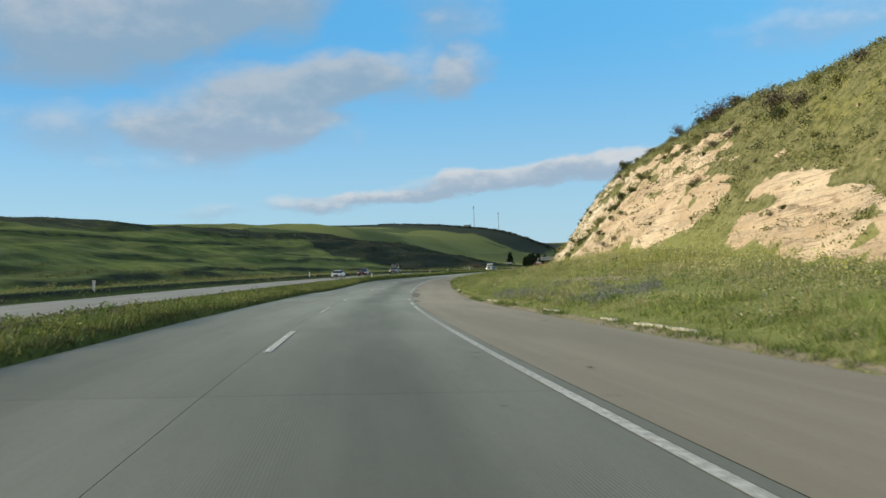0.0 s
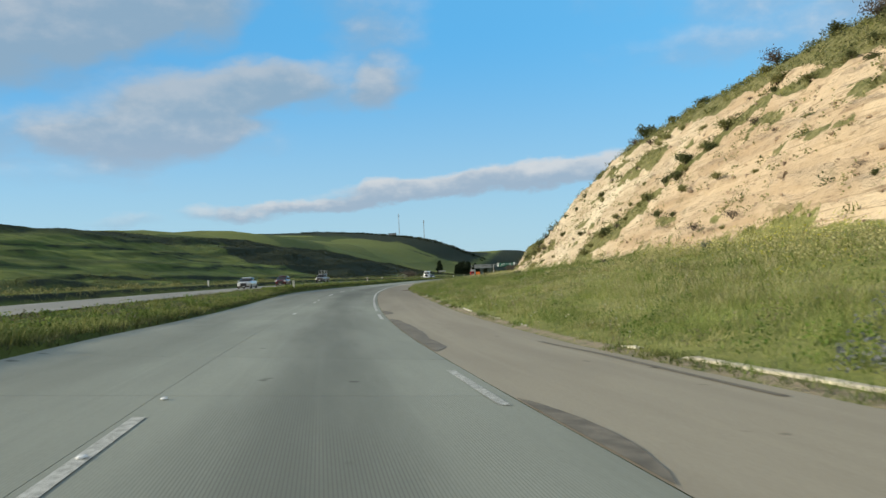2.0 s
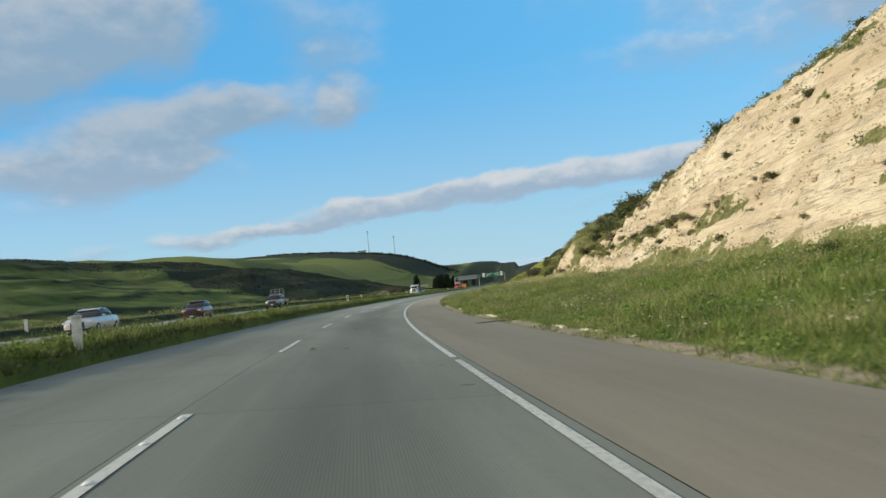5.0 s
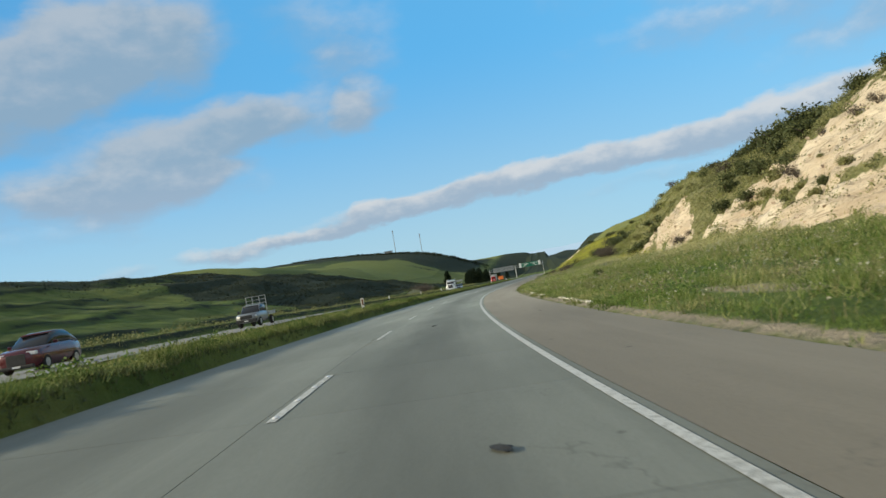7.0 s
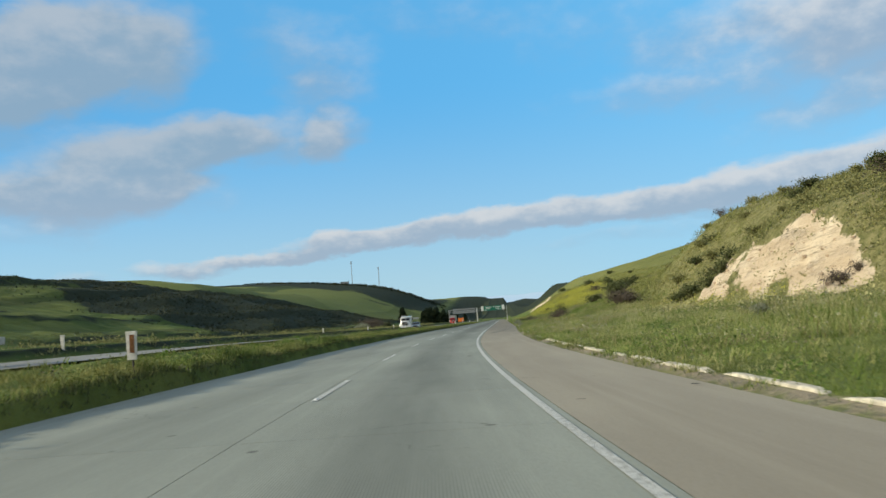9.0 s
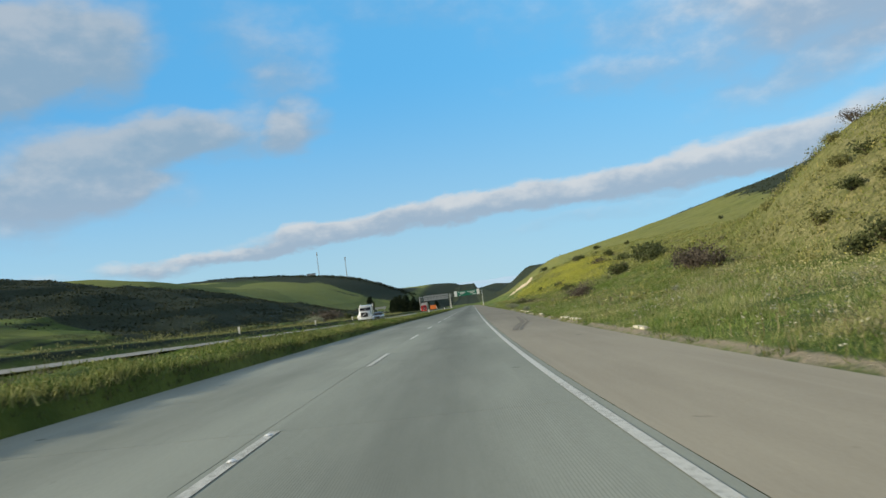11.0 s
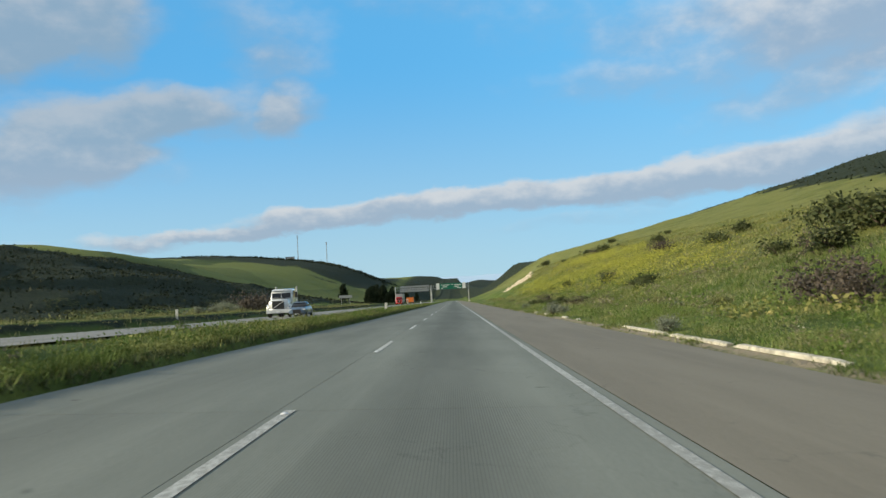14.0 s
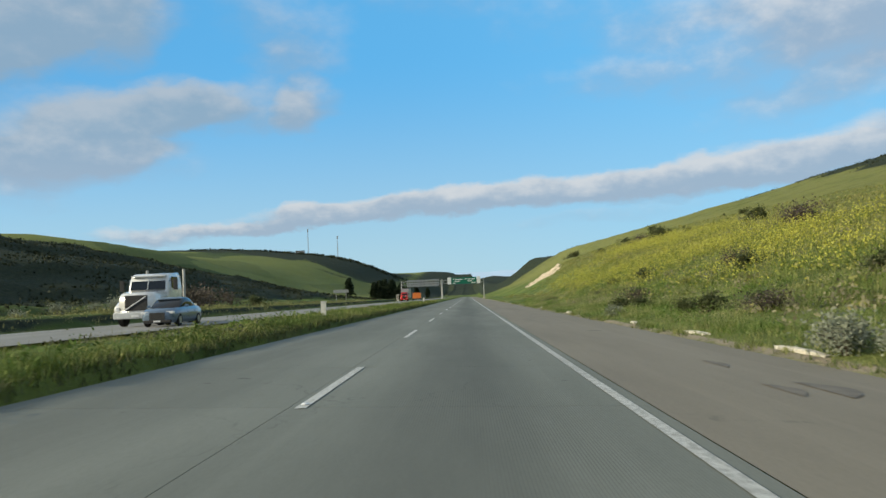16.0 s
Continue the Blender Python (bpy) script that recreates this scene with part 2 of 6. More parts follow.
def road_material(name, light, dark, groove, oil):
    """Concrete or asphalt laid along the road: fine grain, stains, tyre polish, grooves."""
    m, k, b = material(name)
    suv = k.attr("suv", "Vector")
    s, u, _ = k.xyz(suv)
    tc = k.t.nodes.new("ShaderNodeTexCoord").outputs["Object"]
    grain = k.noise(tc, 28.0, 6, 0.7)
    blot = k.noise(k.vec(k.math("MULTIPLY", s, 0.07), k.math("MULTIPLY", u, 0.55), 0.0), 1.0, 6, 0.62)
    streak = k.noise(k.vec(k.math("MULTIPLY", s, 0.03), k.math("MULTIPLY", u, 2.3), 4.0), 1.0, 4, 0.6)
    col = k.mix(k.step(blot, 0.32, 0.68), dark, light)
    col = k.mix(k.math("MULTIPLY", k.step(grain, 0.35, 0.7), 0.25), col, tuple(c * 0.6 for c in dark))
    col = k.mix(k.math("MULTIPLY", k.step(streak, 0.5, 0.75), 0.35), col, tuple(c * 1.12 for c in light))
    if oil:
        # oil and rubber down the middle of each lane
        for mid, width, power in ((-1.85, 0.85, 0.7), (-5.5, 0.8, 0.35)):
            d = k.math("DIVIDE", k.math("ABSOLUTE", k.math("SUBTRACT", u, mid)), width)
            f = k.math("MULTIPLY", k.step(d, 0.25, 1.5, 1.0, 0.0), k.math("MULTIPLY", power, k.step(blot, 0.2, 0.75, 1.0, 0.55)))
            col = k.mix(f, col, tuple(c * 0.48 for c in dark))
        rnd = k.t.nodes.new("ShaderNodeObjectInfo").outputs["Random"]
        col = k.mix(k.math("MULTIPLY", rnd, 0.16), col, tuple(c * 0.55 for c in dark))
    if groove:
        w = k.math("SINE", k.math("MULTIPLY", u, 2 * math.pi / 0.027))
        patch = k.step(k.noise(k.vec(k.math("MULTIPLY", s, 0.12), k.math("MULTIPLY", u, 0.4), 9.0), 1.0, 2, 0.5), 0.42, 0.62)
        f = k.math("MULTIPLY", k.step(w, 0.1, 0.8), k.math("MULTIPLY", k.math("MULTIPLY", patch, k.step(k.math("ABSOLUTE", k.math("ADD", u, 1.7)), 0.9, 1.7, 1.0, 0.25)), 0.46))
        col = k.mix(f, col, tuple(c * 0.42 for c in dark))
    col = k.mix(1.0, col, k.attr("stretch_tone", "Color"), "MULTIPLY")
    # hairline cracks
    crack = k.t.nodes.new("ShaderNodeTexVoronoi")
    crack.feature = "DISTANCE_TO_EDGE"
    k.put(crack.inputs["Vector"], k.vec(k.math("ADD", k.math("MULTIPLY", s, 0.16), k.math("MULTIPLY", k.noise(tc, 0.8, 4, 0.6), 0.5)), k.math("ADD", k.math("MULTIPLY", u, 0.2), k.math("MULTIPLY", k.noise(tc, 0.6, 4, 0.6), 0.6)), 0.0))
    crack.inputs["Scale"].default_value = 1.0
    few = k.step(k.noise(k.vec(k.math("MULTIPLY", s, 0.05), k.math("MULTIPLY", u, 0.2), 2.0), 1.0, 2), 0.52, 0.6)
    f = k.math("MULTIPLY", k.step(crack.outputs["Distance"], 0.0, 0.006, 1.0, 0.0), k.math("MULTIPLY", few, 0.28))
    col = k.mix(f, col, (0.03, 0.03, 0.03))
    spot = k.noise(tc, 1.7, 2, 0.4)
    col = k.mix(k.step(spot, 0.74, 0.78, 0.0, 0.65), col, (0.04, 0.038, 0.035))
    k.put(b.inputs["Base Color"], col)
    k.put(b.inputs["Roughness"], k.math("ADD", 0.72, k.math("MULTIPLY", grain, 0.25)))
    b.inputs["Specular IOR Level"].default_value = 0.3
    bump(k, b, grain, 0.35, 0.006)
    return m


def paint_material(name, worn, lo=0.5):
    m, k, b = material(name)
    tc = k.t.nodes.new("ShaderNodeTexCoord").outputs["Object"]
    suv = k.attr("suv", "Vector")
    s, u, _ = k.xyz(suv)
    n = k.noise(tc, 13.0, 6, 0.75)
    long = k.noise(k.vec(k.math("MULTIPLY", s, 0.06), 0.0, 0.0), 1.0, 3, 0.5)
    gone = k.step(k.math("ADD", n, k.math("MULTIPLY", k.math("SUBTRACT", long, 0.5), worn)), lo, lo + 0.16)
    col = k.mix(k.noise(tc, 20.0, 4), (0.45, 0.45, 0.42), (0.62, 0.62, 0.59))
    col = k.mix(k.math("MULTIPLY", gone, 0.88), col, (0.27, 0.265, 0.24))
    k.put(b.inputs["Base Color"], col)
    b.inputs["Roughness"].default_value = 0.7
    return m


def ground_material():
    """Spring grass, dry earth, sandstone and dark scrub, mixed by the ground's own covers."""
    m, k, b = material("hillside")
    tc = k.t.nodes.new("ShaderNodeTexCoord").outputs["Object"]
    suv = k.attr("suv", "Vector")
    s, u, z = k.xyz(suv)
    big = k.noise(tc, 0.02, 5, 0.6)
    mid = k.noise(tc, 0.16, 5, 0.62)
    fine = k.noise(tc, 1.6, 6, 0.7)
    tiny = k.noise(tc, 9.0, 5, 0.7)
    band = k.noise(k.vec(k.math("MULTIPLY", s, 0.006), k.math("MULTIPLY", u, 0.05), k.math("MULTIPLY", z, 0.25)), 1.0, 4, 0.6, 0.4)
    grass = k.mix(k.step(mid, 0.35, 0.65), (0.062, 0.1, 0.021), (0.15, 0.2, 0.046))
    grass = k.mix(k.math("MULTIPLY", k.step(big, 0.45, 0.62), 0.6), grass, (0.185, 0.2, 0.058))
    sward = k.noise(tc, 0.055, 6, 0.66, 0.5)
    grass = k.mix(k.math("MULTIPLY", k.step(sward, 0.5, 0.66), 0.42), grass, (0.05, 0.08, 0.02))
    russet = k.noise(k.vec(k.math("MULTIPLY", s, 0.05), k.math("MULTIPLY", u, 0.09), 31.0), 1.0, 5, 0.66)
    grass = k.mix(k.math("MULTIPLY", k.step(russet, 0.56, 0.72), k.step(u, -30.0, -10.0, 0.05, 0.4)), grass, (0.125, 0.1, 0.05))
    terr = k.attr("terrace")
    # shade of hollows on the left slopes, put into the grass colour by noise
    hollow_shade = k.noise(k.vec(k.math("MULTIPLY", s, 0.011), k.math("MULTIPLY", u, 0.03), k.math("MULTIPLY", z, 0.1)), 1.0, 5, 0.62, 0.6)
    grass = k.mix(k.math("MULTIPLY", k.step(hollow_shade, 0.46, 0.62), k.math("MULTIPLY", terr, 0.5)), grass, (0.05, 0.072, 0.024))
    grass = k.mix(k.math("MULTIPLY", k.step(band, 0.5, 0.62), k.math("MULTIPLY", terr, 0.5)), grass, (0.045, 0.056, 0.02))
    thin = k.noise(k.vec(k.math("MULTIPLY", s, 0.012), k.math("MULTIPLY", u, 0.012), k.math("MULTIPLY", z, 0.9)), 1.0, 3, 0.6, 0.5)
    grass = k.mix(k.math("MULTIPLY", k.step(thin, 0.58, 0.68), k.math("MULTIPLY", terr, 0.5)), grass, (0.04, 0.045, 0.02))
    grass = k.mix(k.math("MULTIPLY", k.step(fine, 0.5, 0.72), 0.4), grass, (0.07, 0.09, 0.024))
    steep = k.attr("steep")
    grass = k.mix(k.math("MULTIPLY", steep, 0.88), grass, k.mix(k.step(fine, 0.35, 0.65), (0.12, 0.128, 0.05), (0.29, 0.265, 0.135)))
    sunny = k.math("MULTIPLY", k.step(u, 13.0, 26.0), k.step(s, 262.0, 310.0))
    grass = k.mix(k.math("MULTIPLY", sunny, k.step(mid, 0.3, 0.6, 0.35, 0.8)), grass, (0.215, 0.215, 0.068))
    meadow = k.math("MULTIPLY", k.math("MULTIPLY", k.step(u, 3.0, 5.0), k.step(u, 18.0, 24.0, 1.0, 0.0)), k.step(s, 80.0, 112.0, 1.0, 0.0))
    grass = k.mix(k.math("MULTIPLY", meadow, k.step(fine, 0.3, 0.6, 0.4, 0.8)), grass, (0.3, 0.31, 0.11))
    # far fields of differing crop
    plot = k.t.nodes.new("ShaderNodeTexVoronoi")
    k.put(plot.inputs["Vector"], k.vec(k.math("ADD", k.math("MULTIPLY", s, 0.0042), k.math("MULTIPLY", mid, 0.12)), k.math("ADD", k.math("MULTIPLY", u, 0.012), k.math("MULTIPLY", big, 0.5)), 0.0))
    plot.inputs["Scale"].default_value = 1.0
    tone = k.xyz(plot.outputs["Color"])[0]
    outfield = k.math("MULTIPLY", k.step(s, 560.0, 680.0), k.step(u, -150.0, -60.0, 1.0, 0.0))
    grass = k.mix(k.math("MULTIPLY", outfield, 0.75), grass, k.mix(k.step(tone, 0.25, 0.75), (0.05, 0.075, 0.024), (0.2, 0.22, 0.065)))
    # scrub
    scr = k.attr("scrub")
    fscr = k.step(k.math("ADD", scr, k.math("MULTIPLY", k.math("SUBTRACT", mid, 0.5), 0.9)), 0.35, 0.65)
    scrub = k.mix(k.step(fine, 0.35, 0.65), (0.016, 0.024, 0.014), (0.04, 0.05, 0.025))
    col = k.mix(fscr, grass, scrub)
    # flowers
    fl = k.attr("flower")
    ffl = k.step(k.math("ADD", fl, k.math("MULTIPLY", k.math("SUBTRACT", fine, 0.5), 1.2)), 0.4, 0.8)
    col = k.mix(k.math("MULTIPLY", ffl, 0.5), col, (0.32, 0.31, 0.06))
    # bare sandstone with lying beds
    rock = k.attr("rock")
    bed = k.noise(k.vec(k.math("MULTIPLY", s, 0.05), k.math("MULTIPLY", u, 0.1), k.math("ADD", k.math("MULTIPLY", z, 1.15), k.math("MULTIPLY", s, 0.05))), 1.0, 5, 0.65)
    stone = k.mix(k.step(bed, 0.3, 0.68), (0.5, 0.395, 0.28), (0.67, 0.56, 0.42))
    stone = k.mix(k.step(mid, 0.42, 0.66), stone, (0.76, 0.66, 0.51))
    stone = k.mix(k.math("MULTIPLY", k.step(fine, 0.52, 0.7), 0.36), stone, (0.29, 0.2, 0.13))
    stone = k.mix(k.math("MULTIPLY", k.step(k.noise(k.vec(k.math("MULTIPLY", s, 0.3), k.math("MULTIPLY", u, 0.9), k.math("MULTIPLY", z, 0.8)), 1.0, 6, 0.72), 0.58, 0.66), 0.55), stone, (0.17, 0.155, 0.085))
    crackle = k.noise(k.vec(k.math("MULTIPLY", s, 0.5), k.math("MULTIPLY", u, 0.9), k.math("ADD", k.math("MULTIPLY", z, 2.6), k.math("MULTIPLY", s, 0.12))), 1.0, 4, 0.6)
    stone = k.mix(k.math("MULTIPLY", k.step(crackle, 0.62, 0.7), 0.55), stone, (0.2, 0.145, 0.1))
    # thin hard seams that slant across the face
    seam = k.noise(k.vec(k.math("MULTIPLY", s, 0.09), k.math("MULTIPLY", u, 0.2), k.math("ADD", k.math("MULTIPLY", z, 2.1), k.math("MULTIPLY", s, 0.16))), 1.0, 3, 0.5, 0.3)
    thinseam = k.math("MULTIPLY", k.step(k.math("ABSOLUTE", k.math("SUBTRACT", seam, 0.52)), 0.0, 0.03, 1.0, 0.0), k.step(mid, 0.4, 0.55))
    stone = k.mix(k.math("MULTIPLY", thinseam, 0.6), stone, (0.25, 0.185, 0.125))
    # the beds at the near end are redder
    stone = k.mix(k.step(k.math("ADD", s, k.math("MULTIPLY", k.math("SUBTRACT", big, 0.5), 60.0)), 85.0, 135.0, 1.0, 0.0), stone, (0.97, 0.9, 0.85), "MULTIPLY")
    frk = k.step(k.math("ADD", rock, k.math("MULTIPLY", k.math("SUBTRACT", k.noise(tc, 0.9, 7, 0.75), 0.5), 2.2)), 0.4, 0.62)
    col = k.mix(frk, col, stone)
    # trodden earth
    dirt = k.attr("dirt")
    fdt = k.step(k.math("ADD", dirt, k.math("MULTIPLY", k.math("SUBTRACT", fine, 0.5), 0.9)), 0.38, 0.75)
    col = k.mix(fdt, col, k.mix(tiny, (0.23, 0.195, 0.145), (0.4, 0.345, 0.26)))
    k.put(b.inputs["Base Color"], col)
    b.inputs["Roughness"].default_value = 0.95
    b.inputs["Specular IOR Level"].default_value = 0.15
    h = k.math("ADD", k.math("MULTIPLY", fine, 0.8), k.math("ADD", k.math("MULTIPLY", tiny, 0.25), k.math("ADD", k.math("MULTIPLY", bed, 0.6), k.math("MULTIPLY", crackle, -0.5))))
    bump(k, b, h, 0.9, 0.4)
    return m


def leaf_material(name, a, b_, c=None, trans=0.25):
    """Blades and leaves, each a little different."""
    m, k, b = material(name)
    rnd = k.t.nodes.new("ShaderNodeNewGeometry").outputs["Random Per Island"]
    tc = k.t.nodes.new("ShaderNodeTexCoord").outputs["Object"]
    n = k.noise(tc, 0.25, 4, 0.6)
    col = k.mix(rnd, a, b_)
    if c:
        col = k.mix(k.step(k.math("ADD", n, k.math("MULTIPLY", rnd, 0.3)), 0.6, 0.78), col, c)
    if c:
        deep = k.noise(tc, 0.55, 5, 0.6)
        col = k.mix(k.math("MULTIPLY", k.step(deep, 0.44, 0.64), 0.55), col, tuple(x * 0.65 for x in a))
        dry = k.noise(tc, 0.09, 4, 0.6)
        col = k.mix(k.math("MULTIPLY", k.step(dry, 0.55, 0.7), 0.5), col, tuple(x * 0.75 for x in c))
    k.put(b.inputs["Base Color"], col)
    b.inputs["Roughness"].default_value = 0.7
    b.inputs["Specular IOR Level"].default_value = 0.2
    tr = k.t.nodes.new("ShaderNodeBsdfTranslucent")
    k.put(tr.inputs["Color"], col)
    mx = k.t.nodes.new("ShaderNodeMixShader")
    mx.inputs[0].default_value = trans
    k.t.links.new(b.outputs[0], mx.inputs[1])
    k.t.links.new(tr.outputs[0], mx.inputs[2])
    k.t.links.new(mx.outputs[0], k.t.nodes["Material Output"].inputs["Surface"])
    return m


M_CONCRETE = road_material("grooved_concrete", (0.272, 0.288, 0.252), (0.207, 0.222, 0.194), True, True)
M_JOINT = plain("joint_filler", (0.085, 0.08, 0.07), 0.9, 0, 0.3, 2)
M_SHOULDER = road_material("brown_asphalt", (0.348, 0.312, 0.246), (0.286, 0.254, 0.2), False, False)
M_OPPOSITE = road_material("pale_asphalt", (0.28, 0.278, 0.26), (0.215, 0.213, 0.2), False, False)
M_PATCH = plain("asphalt_patch", (0.175, 0.156, 0.128), 0.9, 0, 0.2, 3.5)
M_RUBBER = plain("tyre_mark", (0.175, 0.153, 0.122), 0.9, 0, 0.12, 3)
M_STAIN = plain("oil_stain", (0.15, 0.132, 0.107), 0.85, 0, 0.12, 3)
M_LINE = paint_material("worn_line_paint", 0.55)
M_FADED = paint_material("faded_line_paint", 0.6, 0.4)
M_DASH = paint_material("lane_paint", 0.6, 0.45)
M_GROUND = ground_material()
M_GRASS = leaf_material("grass_blades", (0.08, 0.13, 0.024), (0.26, 0.33, 0.08), (0.36, 0.35, 0.13), 0.22)
M_VERGE = leaf_material("verge_blades", (0.105, 0.17, 0.032), (0.3, 0.39, 0.1), (0.38, 0.37, 0.15), 0.38)
M_PALE = leaf_material("pale_verge_blades", (0.25, 0.31, 0.085), (0.5, 0.55, 0.2), (0.58, 0.54, 0.28), 0.45)
M_UPPER = leaf_material("upper_verge_blades", (0.27, 0.3, 0.1), (0.5, 0.51, 0.21), (0.58, 0.53, 0.31), 0.45)
M_WEED = leaf_material("weed_leaves", (0.1, 0.165, 0.038), (0.25, 0.34, 0.09), (0.34, 0.34, 0.15), 0.35)
M_EMERALD = leaf_material("deep_green_leaves", (0.075, 0.145, 0.026), (0.19, 0.29, 0.06), (0.22, 0.29, 0.08), 0.3)
M_SLOPE = leaf_material("slope_blades", (0.15, 0.185, 0.042), (0.34, 0.37, 0.105), (0.42, 0.38, 0.15), 0.3)
M_BROWN = leaf_material("brown_weed_stems", (0.17, 0.155, 0.09), (0.36, 0.33, 0.2), None, 0.3)
M_GREYBRUSH = leaf_material("grey_brush", (0.075, 0.08, 0.048), (0.21, 0.21, 0.135), None, 0.2)
M_LUPINE = leaf_material("lupine_petals", (0.12, 0.14, 0.13), (0.27, 0.28, 0.32), None, 0.3)
M_MEDWEED = leaf_material("median_leaves", (0.06, 0.105, 0.024), (0.22, 0.29, 0.072), (0.3, 0.31, 0.11), 0.22)
M_DRYWEED = leaf_material("dry_weed_leaves", (0.38, 0.35, 0.16), (0.64, 0.6, 0.32), None, 0.4)
M_STRAW = leaf_material("straw_blades", (0.2, 0.17, 0.08), (0.34, 0.3, 0.17), None, 0.3)
M_FLOWER = leaf_material("mustard_flowers", (0.4, 0.38, 0.05), (0.62, 0.6, 0.13), None, 0.3)
M_WHITEFL = leaf_material("pale_seed_heads", (0.4, 0.38, 0.3), (0.6, 0.58, 0.48), None, 0.25)
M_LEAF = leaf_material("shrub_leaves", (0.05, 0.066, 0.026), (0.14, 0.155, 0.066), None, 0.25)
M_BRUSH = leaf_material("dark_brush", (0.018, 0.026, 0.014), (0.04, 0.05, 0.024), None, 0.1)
M_OLIVE = leaf_material("olive_brush", (0.14, 0.155, 0.055), (0.34, 0.33, 0.15), None, 0.3)
M_SAGE = leaf_material("sage_leaves", (0.15, 0.17, 0.11), (0.34, 0.36, 0.28), None, 0.2)
M_TWIG = leaf_material("dry_twigs", (0.06, 0.05, 0.042), (0.135, 0.112, 0.092), None, 0.1)
M_DARKLEAF = leaf_material("cypress_leaves", (0.01, 0.02, 0.01), (0.03, 0.045, 0.02), None, 0.1)
M_BARK = plain("bark", (0.1, 0.075, 0.055), 0.9, 0, 0.3, 20)
M_KERB = plain("kerb_concrete", (0.56, 0.52, 0.43), 0.9, 0, 0.22, 4)
M_STONE = plain("sandstone", (0.45, 0.35, 0.26), 0.95, 0, 0.25, 3)
M_POST = plain("white_post_paint", (0.72, 0.7, 0.65), 0.6, 0, 0.1, 9)
M_RUST = plain("rust", (0.24, 0.1, 0.035), 0.9, 0, 0.3, 14)
M_STEEL = plain("galvanised_steel", (0.46, 0.47, 0.47), 0.5, 0.6, 0.12, 4)
M_GREENSIGN = plain("green_sign", (0.0, 0.14, 0.085), 0.45, 0, 0.08, 2)
M_WHITESIGN = plain("white_sign", (0.75, 0.76, 0.76), 0.5, 0, 0.05, 2)
M_SIGNBACK = plain("sign_back", (0.34, 0.35, 0.36), 0.5, 0.4, 0.1, 2)
M_GLASS = plain("dark_glass", (0.012, 0.014, 0.017), 0.08, 0, 0.1, 1)
M_TYRE = plain("tyre_rubber", (0.02, 0.02, 0.02), 0.85, 0, 0.2, 20)
M_RIM = plain("alloy_rim", (0.45, 0.45, 0.46), 0.35, 0.8, 0.1, 9)
M_BLACK = plain("black_plastic", (0.025, 0.025, 0.026), 0.6, 0, 0.2, 9)
M_LAMP = plain("lamp_lens", (0.75, 0.76, 0.78), 0.15, 0, 0.05, 9)

# ------------------------------------------------------------------ the lie of the land
KERB_U = 3.35


def tab(s, *pairs):
    return np.interp(s, [p[0] for p in pairs], [p[1] for p in pairs])


def kerb_shift(s):
    return tab(s, (-300, 0.75), (70, 0.75), (120, 0.0), (148, -0.65), (210, -0.55), (262, 0.0), (302, 0.6), (345, 0.7), (700, 0.6))


def left_shift(s):
    return tab(s, (-300, 0.5), (75, 0.6), (125, -0.2), (155, -0.5), (195, -0.75), (265, -0.3), (330, 0.4), (700, 0.3))


def warp(s, u):
    """True offset of a nominal one: the shoulder and the left lane vary in width."""
    r = kerb_shift(s) * np.interp(u, [0, KERB_U, 12], [0, 1, 0])
    return u + r + left_shift(s) * np.interp(u, [-13, -7.3, -3.6], [0, 1, 0])


def unwarp(s, u):
    n = np.asarray(u, float)
    for _ in range(4):
        n = u - (warp(s, n) - n)
    return n


def concrete_tone(s):
    """Tone of the concrete along the road, paler and darker by stretches."""
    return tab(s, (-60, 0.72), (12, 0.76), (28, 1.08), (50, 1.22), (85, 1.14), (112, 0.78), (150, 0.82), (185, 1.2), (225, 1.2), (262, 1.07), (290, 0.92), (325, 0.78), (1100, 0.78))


def shoulder_tone(s):
    """Tone of the brown asphalt, which changes from stretch to stretch."""
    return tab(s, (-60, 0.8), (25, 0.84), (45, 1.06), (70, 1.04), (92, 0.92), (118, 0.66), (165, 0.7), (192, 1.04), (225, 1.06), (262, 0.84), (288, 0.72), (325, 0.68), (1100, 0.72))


def opposite_z(s):
    return tab(s, (-300, 0.2), (0, 0.3), (70, 0.4), (160, 0.65), (230, 0.85), (300, 0.55), (354, 0.3), (700, 0.3), (1500, 0))


